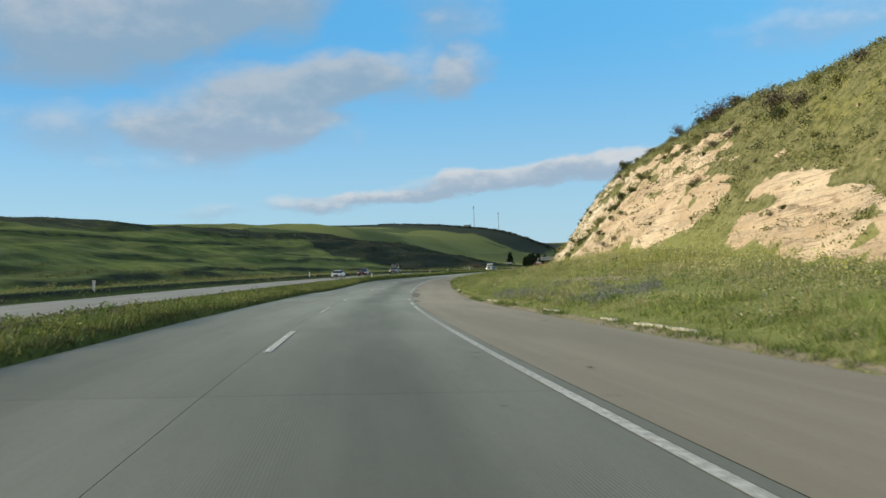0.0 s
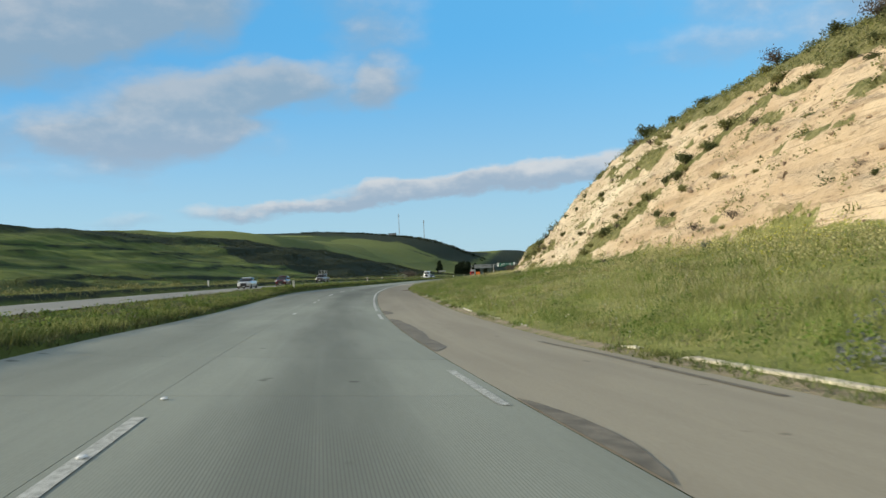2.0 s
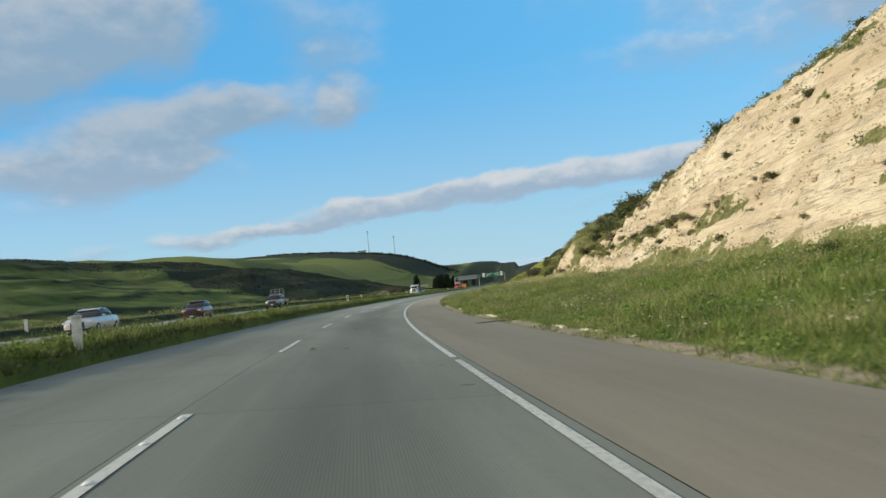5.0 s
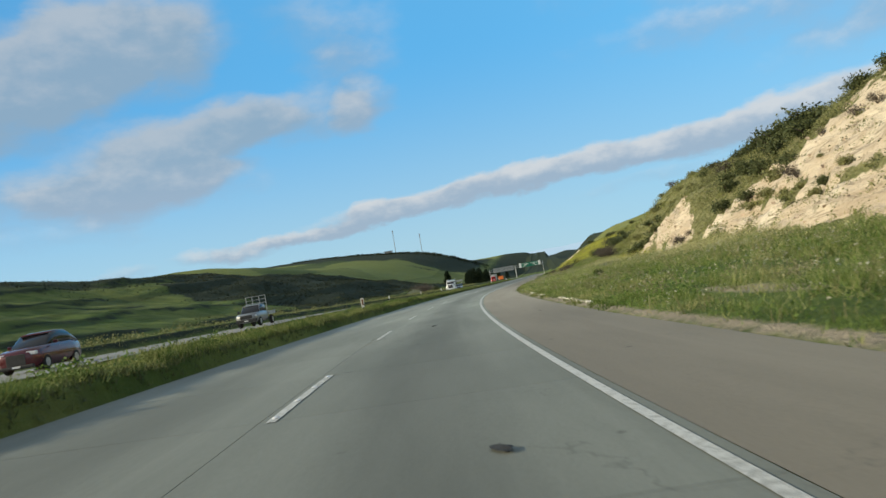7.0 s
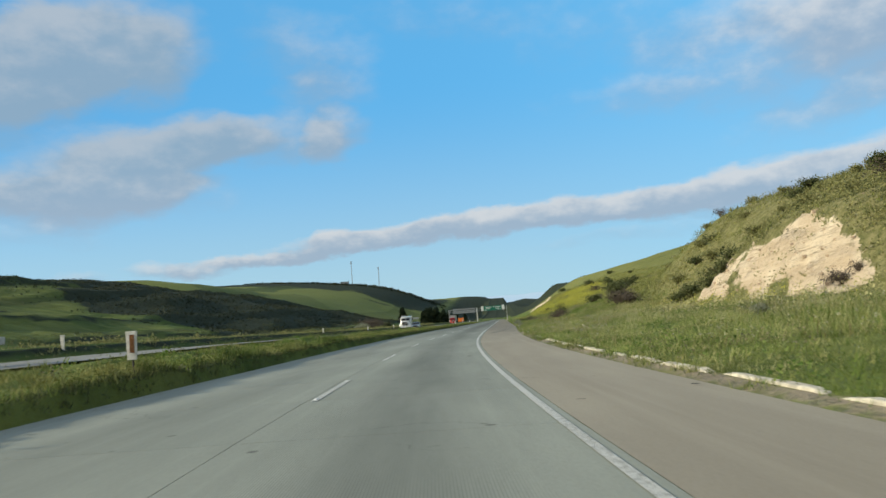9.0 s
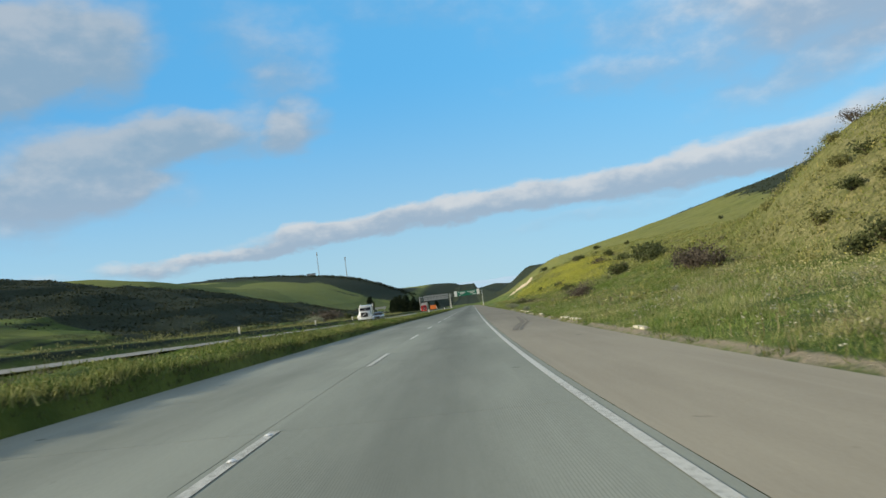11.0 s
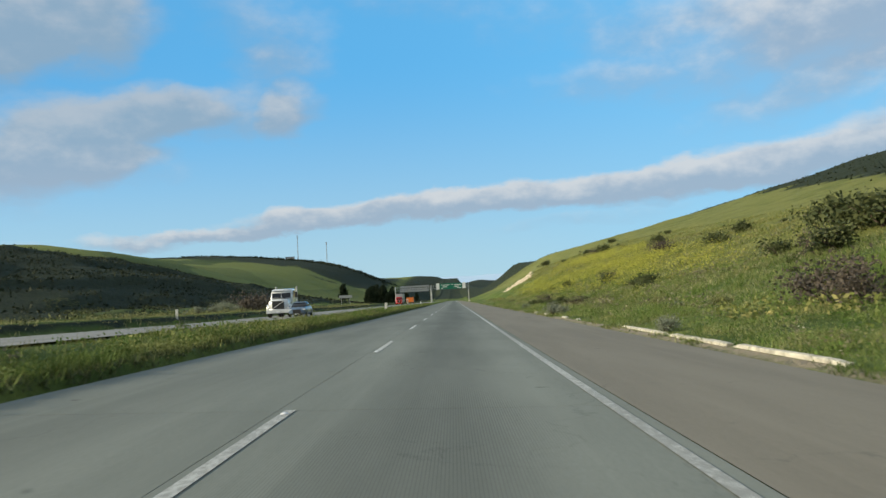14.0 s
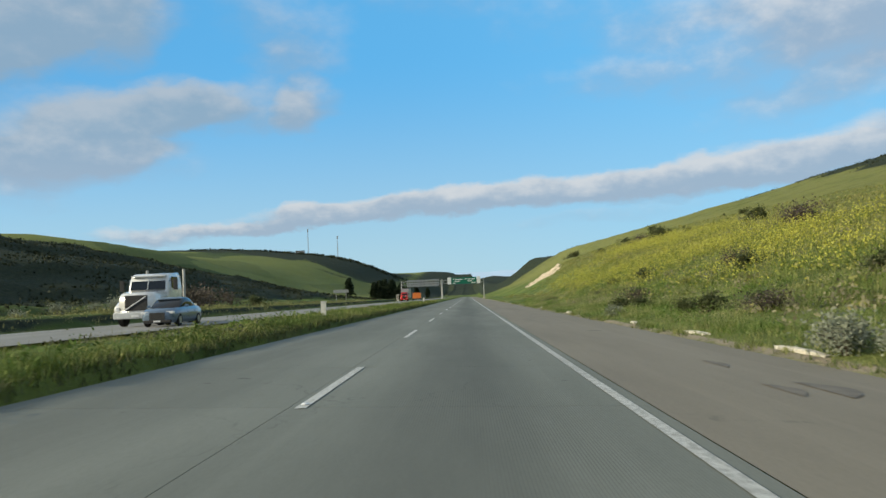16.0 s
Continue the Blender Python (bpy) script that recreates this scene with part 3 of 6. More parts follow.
def sections(s):
    """Offsets and heights of the land's cross-section at s."""
    far_rise = tab(s, (1250, 0), (1900, 12), (2600, 60), (4800, 40))
    e0 = road_z(s, warp(s, -7.3 + 0 * s)) + far_rise
    k0 = road_z(s, warp(s, KERB_U + 0 * s)) + far_rise
    o = opposite_z(s) + far_rise
    m = tab(s, (-300, 0.3), (100, 0.35), (125, 1.0), (150, 1.15), (232, 1.15), (285, 0.5), (1000, 0.45), (1100, 0))
    far = [
        (-3000, tab(s, (-300, 60), (1500, 120), (2400, 140), (4800, 120))),
        (-900, tab(s, (-300, 45), (900, 70), (1500, 100), (2000, 128), (2600, 120), (4800, 90))),
        (-560, tab(s, (-300, 40), (700, 60), (1100, 74), (1500, 88), (2000, 118), (2600, 105), (4800, 60))),
        (-430, tab(s, (-300, 38), (600, 50), (900, 62), (1100, 66), (1500, 82), (2000, 112), (2500, 95), (4800, 50))),
        (-290, tab(s, (-300, 30), (500, 38), (780, 52.5), (850, 53.5), (905, 59.5), (1050, 62), (1130, 60.5), (1300, 52), (1600, 62), (2000, 97), (2300, 85), (2600, 66), (4800, 40))),
        (-220, tab(s, (-300, 27), (450, 22), (700, 21), (900, 27), (1100, 27), (1300, 20), (1600, 34), (2000, 81), (2250, 70), (2600, 68), (4800, 40))),
        (-150, tab(s, (-300, 22), (150, 24), (230, 25.0), (400, 26.5), (500, 26.8), (560, 25.5), (610, 24.4), (661, 20.6), (761, 13.0), (860, 7.2), (910, 5), (1200, 3), (1600, 10), (2000, 48), (2250, 55), (2600, 71), (4800, 40))),
        (-100, tab(s, (-300, 11), (380, 12), (470, 17), (600, 16.5), (680, 11), (760, 6), (900, 2), (1500, 2), (2000, 22), (2600, 72), (4800, 40))),
        (-60, tab(s, (-300, 3.5), (200, 3), (400, 2.2), (465, 5.0), (620, 5.0), (740, 2), (900, 0.5), (1500, 0), (2000, 5), (2600, 69), (4800, 40))),
        (-42, tab(s, (-300, 0.9), (400, 0.6), (480, 1.0), (700, 1.0), (900, 0), (2000, 0), (2600, 66), (4800, 40))),
        (-30.5, o + 0.2 + 0 * s), (-27.6, o + 0.75), (-26.3, o + 0.7), (-25.3, o - 0.02), (-24.6, o - 0.1), (-14.2, o - 0.1), (-13.0, 0.5 * (o + e0) - 0.12), (-10.0, 0.5 * (o + e0) + 0.2), (-9.2, e0 + 0.06 + 0.27 * m), (-8.6, e0 + 0.04 + 0.3 * m), (-7.78, e0 + 0.36 * m), (-7.54, e0 + 0.3 * m), (-7.43, e0 - 0.04), (-7.25, e0 - 0.12),
        (-3.6, road_z(s, -3.6) - 0.12 + far_rise),
    ]
    near = [
        (KERB_U - 0.35, k0 - 0.12), (KERB_U + 0.25, k0 + 0.05),
        (10, k0 + tab(s, (-300, 0.9), (60, 0.95), (110, 0.85), (150, 0.6), (260, 0.6), (300, 0.5), (480, 0.8), (3000, 0.4))),
        (19.5, tab(s, (-300, 0.8), (36, 1.0), (60, 2.6), (100, 2.2), (145, 1.0), (260, 1.1), (304, 3.1), (350, 2.9), (444, 4.8), (577, 5.6), (640, 4.6), (1200, 3), (2600, 45), (4800, 40))),
        (23.5, tab(s, (-300, 4.0), (36, 4.6), (60, 7.0), (72, 8.0), (100, 7.3), (145, 6.2), (180, 5.2), (212, 4.0), (222, 4.2), (232, 6.6), (246, 6.9), (262, 4.4), (284, 6.4), (298, 4.2), (306, 4.2), (350, 4.6), (444, 6.6), (577, 8.4), (640, 6.2), (1200, 4), (2600, 45), (4800, 40))),
        (29, tab(s, (-300, 12.5), (36, 12.5), (72, 13.4), (93, 13.4), (150, 14.4), (180, 12.2), (212, 8.5), (232, 8.6), (262, 9.7), (284, 10.8), (298, 7.4), (306, 5.9), (330, 5.8), (372, 5.6), (444, 8.2), (577, 10.8), (640, 8.5), (1200, 6), (2600, 46), (4800, 40))),
        (32.5, tab(s, (-300, 15.5), (40, 16.0), (66, 16.0), (82, 17.0), (145, 17.2), (160, 14.6), (184, 13.7), (205, 11.5), (245, 10.8), (262, 11.8), (284, 12.4), (298, 9.6), (308, 7.4), (330, 6.9), (372, 6.9), (444, 9.2), (577, 11.8), (700, 9.5), (1200, 7), (2600, 46), (4800, 40))),
        (70, tab(s, (-300, 20), (140, 21), (230, 15.5), (300, 14.4), (384, 15.3), (470, 18.9), (525, 21.2), (640, 25), (925, 32), (1030, 31), (1220, 39.5), (1330, 34), (1480, 18), (1900, 16), (2600, 53), (4800, 40))),
        (110, tab(s, (-300, 24), (300, 25), (470, 29), (640, 34), (925, 35), (1220, 37), (1450, 20), (1900, 18), (2600, 48), (4800, 40))),
        (181, tab(s, (-300, 32), (300, 41), (500, 52), (588, 54), (850, 55), (1000, 50), (1400, 28), (1900, 20), (2600, 55), (4800, 40))),
        (400, tab(s, (-300, 50), (700, 60), (1400, 40), (2600, 60), (4800, 50))),
        (1500, tab(s, (-300, 70), (1400, 60), (4800, 60))),
        (3000, tab(s, (-300, 80), (4800, 70))),
    ]
    return far + near


def bank_steps(s, u):
    """Low banks across the left-hand fields, steep towards the road, and the scrub on their steep sides."""
    z, brush = 0 * u, 0 * u
    for i, (line, high) in enumerate(((-38, 1.0), (-48, 1.5), (-60, 1.3), (-74, 1.8), (-90, 1.6), (-108, 2.0), (-126, 1.8))):
        d = u - line + 14 * (fbm(s / 55, 0 * s + i * 3.7, 201 + i, 3) - 0.5)
        there = np.clip((fbm(s / 38, 0 * s + i * 1.9, 221 + i, 2) - 0.42) / 0.14, 0, 1) * np.clip((640 - s) / 60, 0, 1)
        z = z + high * there * np.where(d < 0, np.clip(1 + d / 13, 0, 1) ** 1.5, np.clip(1 - d / 2.6, 0, 1))
        brush = np.maximum(brush, there * np.clip(1.3 - np.abs(d - 1.2) / 1.9, 0, 1))
    return z, brush


def land_z(s, u):
    """Height of the bare ground at s, u (arrays of one shape)."""
    s, u = np.broadcast_arrays(np.asarray(s, float), np.asarray(u, float))
    true_u, u = u, unwarp(s, u)
    sec = sections(s)
    us = np.array([p[0] for p in sec], float)
    zs = np.stack([np.broadcast_to(p[1], s.shape) for p in sec], -1)

    def at(v):
        v = np.clip(v, us[0] + 1e-3, us[-1] - 1e-3)
        i = np.clip(np.searchsorted(us, v) - 1, 0, len(us) - 2)
        f = (v - us[i]) / (us[i + 1] - us[i])
        a = np.take_along_axis(zs, i[..., None], -1)[..., 0]
        b = np.take_along_axis(zs, i[..., None] + 1, -1)[..., 0]
        return a * (1 - f) + b * f
    w = np.clip(np.where(u > 0, (u - 17) * 0.06, (-u - 27) * 0.10), 0, 60)
    w = np.where((u > 17) & (u < 40), np.minimum(w, 0.8), w)
    z = (at(u - 1.5 * w) + at(u - 0.75 * w) + at(u) + at(u + 0.75 * w) + at(u + 1.5 * w)) / 5
    # unevenness: fine on the verges, large on the hills
    out = np.clip((np.maximum(u - 4.0, -u - 25.5)) / 20, 0, 1)
    z = z + out * (fbm(s / 9, u / 6, 3) - 0.5) * 0.9
    hill = np.clip((np.abs(u) - 45) / 120, 0, 1)
    z = z + hill * (fbm(s / 70, u / 45, 11) - 0.5) * 5.0
    z = z + np.clip((-u - 31) / 25, 0, 1) * np.clip((900 - s) / 300, 0, 1) * ((fbm(s / 40, u / 13, 111, 3) - 0.5) * 2.6 + np.clip((-u - 60) / 60, 0, 1) * (fbm(s / 60, u / 26, 115, 3) - 0.5) * 3.4)
    z = z + 0.65 * bank_steps(s, u)[0]
    med = np.clip((3.1 - np.abs(u + 10.5)) / 0.8, 0, 1) * tab(s, (100, 0.5), (125, 0.9), (240, 0.9), (285, 0.6))
    z = z + med * ((fbm(s / 4, u / 2, 5) - 0.4) * 0.4 + (fbm(s / 1.6, u / 1.1, 7, 2) - 0.45) * 0.55)
    # ribs washed into the earth slope past the cut
    z = z + np.clip(1.3 - np.abs(s - 274) / 24, 0, 1) * np.clip(1.3 - np.abs(u - 25.5) / 7, 0, 1) * (fbm(s / 3.0, u / 16, 231, 3) - 0.5) * 3.0
    # the cut's broken sandstone: ledges and gullies
    rk = rock_cover(s, u)
    bed = z * 0.9 + s * 0.05 + 2.2 * fbm(s / 12, u / 9, 21)
    ledge = (np.abs((bed % 1.0) - 0.5) * 2) ** 2
    z = z + rk * (0.6 * (ledge - 0.4) + 1.0 * (fbm(s / 5, u / 2.2, 31) - 0.5) + 0.95 * (fbm(s / 1.7, u / 1.2, 41, 3) - 0.5))
    return z


def rock_cover(s, u):
    """Where the cut is bare, 0..1."""
    lo = tab(s, (-300, 26), (20, 24), (31, 20.0), (46, 19.9), (60, 19.7), (90, 19.4), (150, 19.6), (195, 19.4), (207, 19.6), (216, 20), (222, 20.5), (229, 18.8), (256, 18.9), (264, 23), (526, 22), (538, 13), (558, 14), (568, 22), (4800, 22))
    hi = tab(s, (-300, 26), (20, 24), (31, 23.5), (44, 25.0), (60, 26), (72, 28.5), (84, 29.5), (100, 30.6), (150, 30.8), (186, 31.5), (200, 31), (206, 30.5), (213, 28), (219, 24.5), (223, 20.5), (229, 22.8), (240, 23.5), (250, 23.3), (258, 22.6), (264, 23), (526, 22), (538, 24), (558, 25), (568, 22), (4800, 22))
    wob = (fbm(s / 7, u / 4, 51) - 0.5) * 5.0 + (fbm(s / 1.8, u / 1.1, 53, 3) - 0.5) * 2.2
    m = np.minimum(u - lo, hi - u) + wob * np.where(hi - lo > 1, np.where(s > 214, 1.0, 0.6), 0)
    # green ledges, more of them higher up and at the near end
    up = np.clip((u - lo) / np.maximum(hi - lo, 1), 0, 1)
    ledge = fbm(s / 7 + 0.02 * u, (u + 0.035 * s) / 1.1, 97, 4)
    near = 0.3 * np.clip((105 - s) / 30, 0, 1)
    m = m - 4.0 * np.clip((ledge - (0.72 - 0.2 * up - 0.12 * near) - 0.08 * np.clip((s - 150) / 30, 0, 1)) / 0.07, 0, 1)
    # a grassy gully and two slanting bands of brush
    wig = (fbm(s / 3, u / 2, 99, 3) - 0.5) * 1.6
    m = m - 5.0 * np.clip(1.6 - np.abs(s - 58 - (u - 22) * 0.3 + 4 * wig) / 2.2, 0, 1)
    slant = np.interp(s, [98, 107, 109.5, 117, 123], [28, 24.6, 22.9, 22.3, 20.6])
    m = m - 5.0 * np.clip(1.5 - np.abs(u - slant + wig) / 0.75, 0, 1) * (np.abs(s - 110) < 14)
    m = m - 4.0 * np.clip(1.4 - np.abs(u - 22.6 + 1.6 * wig) / 0.5, 0, 1) * (np.abs(s - 179) < 31) * np.clip((fbm(s / 4, 0 * s, 237, 2) - 0.38) / 0.08, 0, 1)
    return np.clip(m / 1.0, 0, 1) * (hi - lo > 0.8)


def flower_cover(s, u):
    a = np.maximum(0.9 * np.clip(1.15 - ((s - 58) / 19) ** 2 - ((u - 16) / 3.6) ** 2, 0, 1), 0.3 * np.clip(1.2 - ((s - 52) / 36) ** 2 - ((u - 17) / 7) ** 2, 0, 1))
    b = np.clip(1.1 - ((s - 455) / 60) ** 2 - ((u - 27) / 7) ** 2, 0, 1) * 0.7
    c = np.clip(1.1 - ((s - 236) / 22) ** 2 - ((u - 15.8) / 2) ** 2, 0, 1) * 0.7
    d = np.clip(1.1 - ((s - 385) / 40) ** 2 - ((u - 20) / 6) ** 2, 0, 1)
    e = np.clip(1.0 - ((s - 44) / 40) ** 2 - ((u - 28) / 4) ** 2, 0, 1) * 0.6
    f = np.clip(1.1 - ((s - 410) / 75) ** 2 - ((u - 17) / 7) ** 2, 0, 1) * 0.75
    return np.maximum.reduce([a, b, c, d, e, f]) * np.clip(fbm(s / 5, u / 3, 61) * 3.2 - 0.95, 0, 1)


def scrub_cover(s, u):
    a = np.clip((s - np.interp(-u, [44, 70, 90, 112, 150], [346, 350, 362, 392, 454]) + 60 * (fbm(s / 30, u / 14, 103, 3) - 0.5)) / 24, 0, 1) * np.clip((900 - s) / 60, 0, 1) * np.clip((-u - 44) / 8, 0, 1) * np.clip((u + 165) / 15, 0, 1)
    # crest brush, spread wider so its colour also darkens the slope in grazing light
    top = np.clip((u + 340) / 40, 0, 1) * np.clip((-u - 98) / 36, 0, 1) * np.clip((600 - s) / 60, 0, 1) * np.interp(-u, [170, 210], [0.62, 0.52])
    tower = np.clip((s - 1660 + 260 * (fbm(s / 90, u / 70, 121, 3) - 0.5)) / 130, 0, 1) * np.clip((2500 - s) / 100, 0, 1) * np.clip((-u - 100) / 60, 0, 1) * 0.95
    far = np.clip((s - 1250) / 200, 0, 1) * np.clip((u + 150) / 60, 0, 1) * 0.85
    ridge = np.clip((u - np.interp(s, [330, 381, 425, 573, 630], [64, 68, 73, 112, 124])) / 6, 0, 1) * np.clip((s - 320) / 40, 0, 1) * 0.8
    bend = np.clip((s - 830) / 60, 0, 1) * np.clip((u - 9) / 8, 0, 1) * np.clip((140 - u) / 30, 0, 1) * np.interp(s, [830, 1000, 1080], [0.35, 0.45, 0.95]) * np.clip((1700 - s) / 200, 0, 1)
    crest = np.clip(1 - np.abs(u - 33.5) / 3.5, 0, 1) * np.clip((262 - s) / 15, 0, 1) * 0.6
    berm = np.clip(1 - np.abs(u + 26.0) / 1.3, 0, 1) * 0.75 * np.clip((1100 - s) / 100, 0, 1)
    banks = 0.62 * bank_steps(s, u)[1] * np.clip((-u - 31) / 4, 0, 1)
    hedge = np.clip((s - 560) / 40, 0, 1) * np.clip((880 - s) / 60, 0, 1) * np.clip(1 - np.abs(u + 50) / 12, 0, 1) * 0.8
    return np.maximum.reduce([a, top, tower, far, ridge, crest, berm, bend, banks, hedge])


def dirt_cover(s, u):
    u = unwarp(s, u)
    a = np.clip(1 - np.abs(u - KERB_U - 0.12) / 0.62, 0, 1) * 0.95
    b = np.clip(1.1 - ((s - 47) / 20) ** 2 - ((u - 10.5) / 1.4) ** 2, 0, 1) * 0.8
    c = np.clip(1 - np.abs(u + 7.2) / 0.3, 0, 1) * 0.6
    d = np.clip(1 - np.abs(u + 25) / 0.8, 0, 1) * 0.8
    e = np.clip(1.25 - np.abs(u - np.interp(s, [146, 154, 165, 172], [5.0, 5.2, 6.1, 6.8])) / 0.4, 0, 1) * np.clip(1.3 - np.abs(s - 158) / 12, 0, 1)
    return np.maximum.reduce([a, b, c, d, e]) * np.clip((1100 - s) / 60, 0, 1)


def build_ground():
    us = np.concatenate([
        -np.geomspace(3000, 172, 34), np.arange(-165, -135, 3.5), np.arange(-134, -61, 1.9), np.arange(-60, -31, 1.3), np.arange(-31, -13, 0.7), np.arange(-13, -7.7, 0.25), [-7.54, -7.43, -7.25, -3.6],
        [KERB_U - 0.35, KERB_U + 0.25], np.arange(4.1, 18.5, 0.7), np.arange(18.5, 34, 0.32), np.arange(34, 60, 1.6), np.geomspace(61, 3000, 44)])
    ss = np.concatenate([np.arange(-300, -40, 10.0), np.arange(-40, 20, 2.0), np.arange(20, 275, 0.8), np.arange(275, 500, 1.5), np.arange(500, 600, 2.0), np.arange(600, 700, 4.0), np.geomspace(700, 4750, 150)])
    S, U = np.meshgrid(ss, us, indexing="ij")
    U = warp(S, U)
    Z = land_z(S, U)
    S_, U_, Z_ = S.ravel(), U.ravel(), Z.ravel()
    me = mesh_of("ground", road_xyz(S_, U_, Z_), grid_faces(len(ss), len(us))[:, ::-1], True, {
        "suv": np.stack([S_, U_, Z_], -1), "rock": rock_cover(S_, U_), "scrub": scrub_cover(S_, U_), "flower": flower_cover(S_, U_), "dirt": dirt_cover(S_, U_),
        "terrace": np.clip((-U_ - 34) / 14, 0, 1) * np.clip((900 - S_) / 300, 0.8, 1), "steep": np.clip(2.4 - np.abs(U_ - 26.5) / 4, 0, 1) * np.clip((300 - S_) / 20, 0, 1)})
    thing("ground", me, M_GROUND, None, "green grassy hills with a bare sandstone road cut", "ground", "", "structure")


build_ground()


def ribbon(name, ss, us, lift, mat, zf=road_z, **tags):
    """A strip laid along the road."""
    S, U = np.meshgrid(np.asarray(ss, float), np.asarray(us, float), indexing="ij")
    S = S.ravel()
    U = warp(S, U.ravel())
    Z = zf(S, U) + lift
    me = mesh_of(name, road_xyz(S, U, Z), grid_faces(len(ss), len(us))[:, ::-1], True, {"suv": np.stack([S, U, Z], -1), "stretch_tone": shoulder_tone(S) if name == "shoulder" else 0 * S + 1 if name == "road_opposite" else concrete_tone(S)})
    return thing(name, me, mat, **tags)


def opp(s, u):
    return opposite_z(s) + 0 * u


# distant mountains on the skyline
def build_mountains():
    xs = np.linspace(-2600, 2600, 140)
    z = 95 + 75 * fbm(xs / 520 + 9, 0 * xs, 71, 5) + 0.028 * xs
    top = np.stack([xs, 4560 + 0 * xs, z], -1)
    foot = np.stack([xs * 0.97, 4380 + 0 * xs, 0 * xs - 20], -1)
    # distance haze is put into the blue base colour and a weak glow
    m, k, b = material("hazed_blue_ridge")
    tc = k.t.nodes.new("ShaderNodeTexCoord").outputs["Object"]
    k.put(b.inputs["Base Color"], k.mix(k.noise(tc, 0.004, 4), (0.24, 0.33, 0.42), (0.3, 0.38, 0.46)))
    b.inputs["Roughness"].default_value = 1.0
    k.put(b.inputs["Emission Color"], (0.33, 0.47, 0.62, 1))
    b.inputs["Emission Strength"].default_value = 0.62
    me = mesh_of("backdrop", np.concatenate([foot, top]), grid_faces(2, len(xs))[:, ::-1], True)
    thing("backdrop", me, m, None, "mountain ridge far beyond the valley, tinted pale blue and glowing for haze", "backdrop", "", "structure")


build_mountains()

# ------------------------------------------------------------------ carriageways
road_bed = ribbon("road", np.arange(-60, 1100, 3.0), [-7.3, -3.6, 0.2], -0.035, M_JOINT, label="grey grooved concrete carriageway of two lanes", category="road", kind="structure")
ribbon("road_far", np.arange(480, 1100, 4.0), [-7.3, -5.4, -3.64, -1.8, 0.19], 0.0, M_CONCRETE, label="grey concrete carriageway running on to the valley", category="road", kind="structure")
ribbon("shoulder", np.arange(-60, 1100, 3.0), [0.207, 1.2, 2.3, KERB_U - 0.02], -0.004, M_SHOULDER, label="brown asphalt hard shoulder beside the concrete road", category="road shoulder", kind="structure")
ribbon("road_opposite", np.arange(-200, 1100, 4.0), [-24.3, -21, -18, -14.5], 0.0, M_OPPOSITE, opp, label="pale grey carriageway for oncoming traffic across the median", category="road", kind="structure")
ribbon("line_opposite", np.arange(-200, 1100, 4.0), [-23.4, -23.25], 0.012, M_LINE, opp, label="white edge line painted on the opposite carriageway", category="road line", kind="structure")


def worn_runs():
    """Stretches of the white edge line that are still painted."""
    return [(-60, 38.5), (39.9, 44.5), (49.2, 53), (72, 76.6), (80, 115), (115.6, 276), (276, 420), (420, 1000)]


for a, b in worn_runs():
    n = max(2, int((b - a) / 1.5))
    ribbon("edge_line", np.linspace(a, b, n), [-0.062, 0.058], 0.008, M_FADED if 270 < a < 400 or a < 90 else M_LINE, label="worn white edge line painted along the concrete", category="road line", group="edge line stretches", kind="structure")


def tyre_track(ss, us, width, label):
    """A skid mark that wanders over the shoulder."""
    S = np.linspace(ss[0], ss[-1], 40)
    mid = np.interp(S, ss, us)
    U = np.stack([mid - width / 2, mid + width / 2], -1).ravel()
    S = np.repeat(S, 2)
    Z = road_z(S, U) + 0.006
    me = mesh_of("tyre_track", road_xyz(S, U, Z), grid_faces(40, 2)[:, ::-1], True, {"suv": np.stack([S, U, Z], -1)})
    thing("tyre_track", me, M_RUBBER, None, label, "tyre mark", "tyre marks")


tyre_track([254, 258, 262, 266, 273, 283], [0.75, 1.05, 1.42, 1.85, 2.15, 2.5], 0.26, "dark curved tyre mark on the brown shoulder")
tyre_track([254, 258, 262, 266, 273, 285], [1.0, 1.3, 1.7, 2.12, 2.45, 2.85], 0.12, "faint curved tyre mark on the brown shoulder")
tyre_track([50, 53, 57, 61], [3.6, 3.62, 3.66, 3.4], 0.16, "faint dark tyre mark near the kerb")


def ragged_patch(a, b, u0, width, mat, label):
    """A thin lick of asphalt along the joint, its outer edge uneven and its ends tapered."""
    ss = np.linspace(a, b, max(12, int((b - a) * 3)))
    f = np.clip(np.minimum(ss - a, b - ss) / 1.6, 0, 1) ** 0.7
    w = width * f * (0.55 + 0.7 * fbm(ss / 1.4, 0 * ss, 131)) + 0.01
    S = np.repeat(ss, 3)
    U = (u0 + w[:, None] * np.array([0, 0.5, 1.0])[None]).ravel()
    U = warp(S, U)
    Z = road_z(S, U) + 0.005
    me = mesh_of("asphalt_patch", road_xyz(S, U, Z), grid_faces(len(ss), 3)[:, ::-1], True, {"suv": np.stack([S, U, Z], -1)})
    thing("asphalt_patch", me, mat, None, label, "road patch", "asphalt patches")


for a, b, u0, w in ((57.0, 72.6, 0.22, 0.42), (76.4, 80.8, 0.22, 0.42), (45.6, 49.8, 0.22, 0.3)):
    ragged_patch(a, b, u0, w, M_PATCH, "dark asphalt repair along the road joint")

for a, b, u0, w in ((330.5, 332.3, 2.15, 0.6), (330.7, 332.1, 1.75, 0.42), (334.5, 336.0, 2.0, 0.4)):
    ragged_patch(a, b, u0, w, M_STAIN, "dark oily stain on the brown shoulder")

# ------------------------------------------------------------------ vegetation
RNG = np.random.RandomState(7)


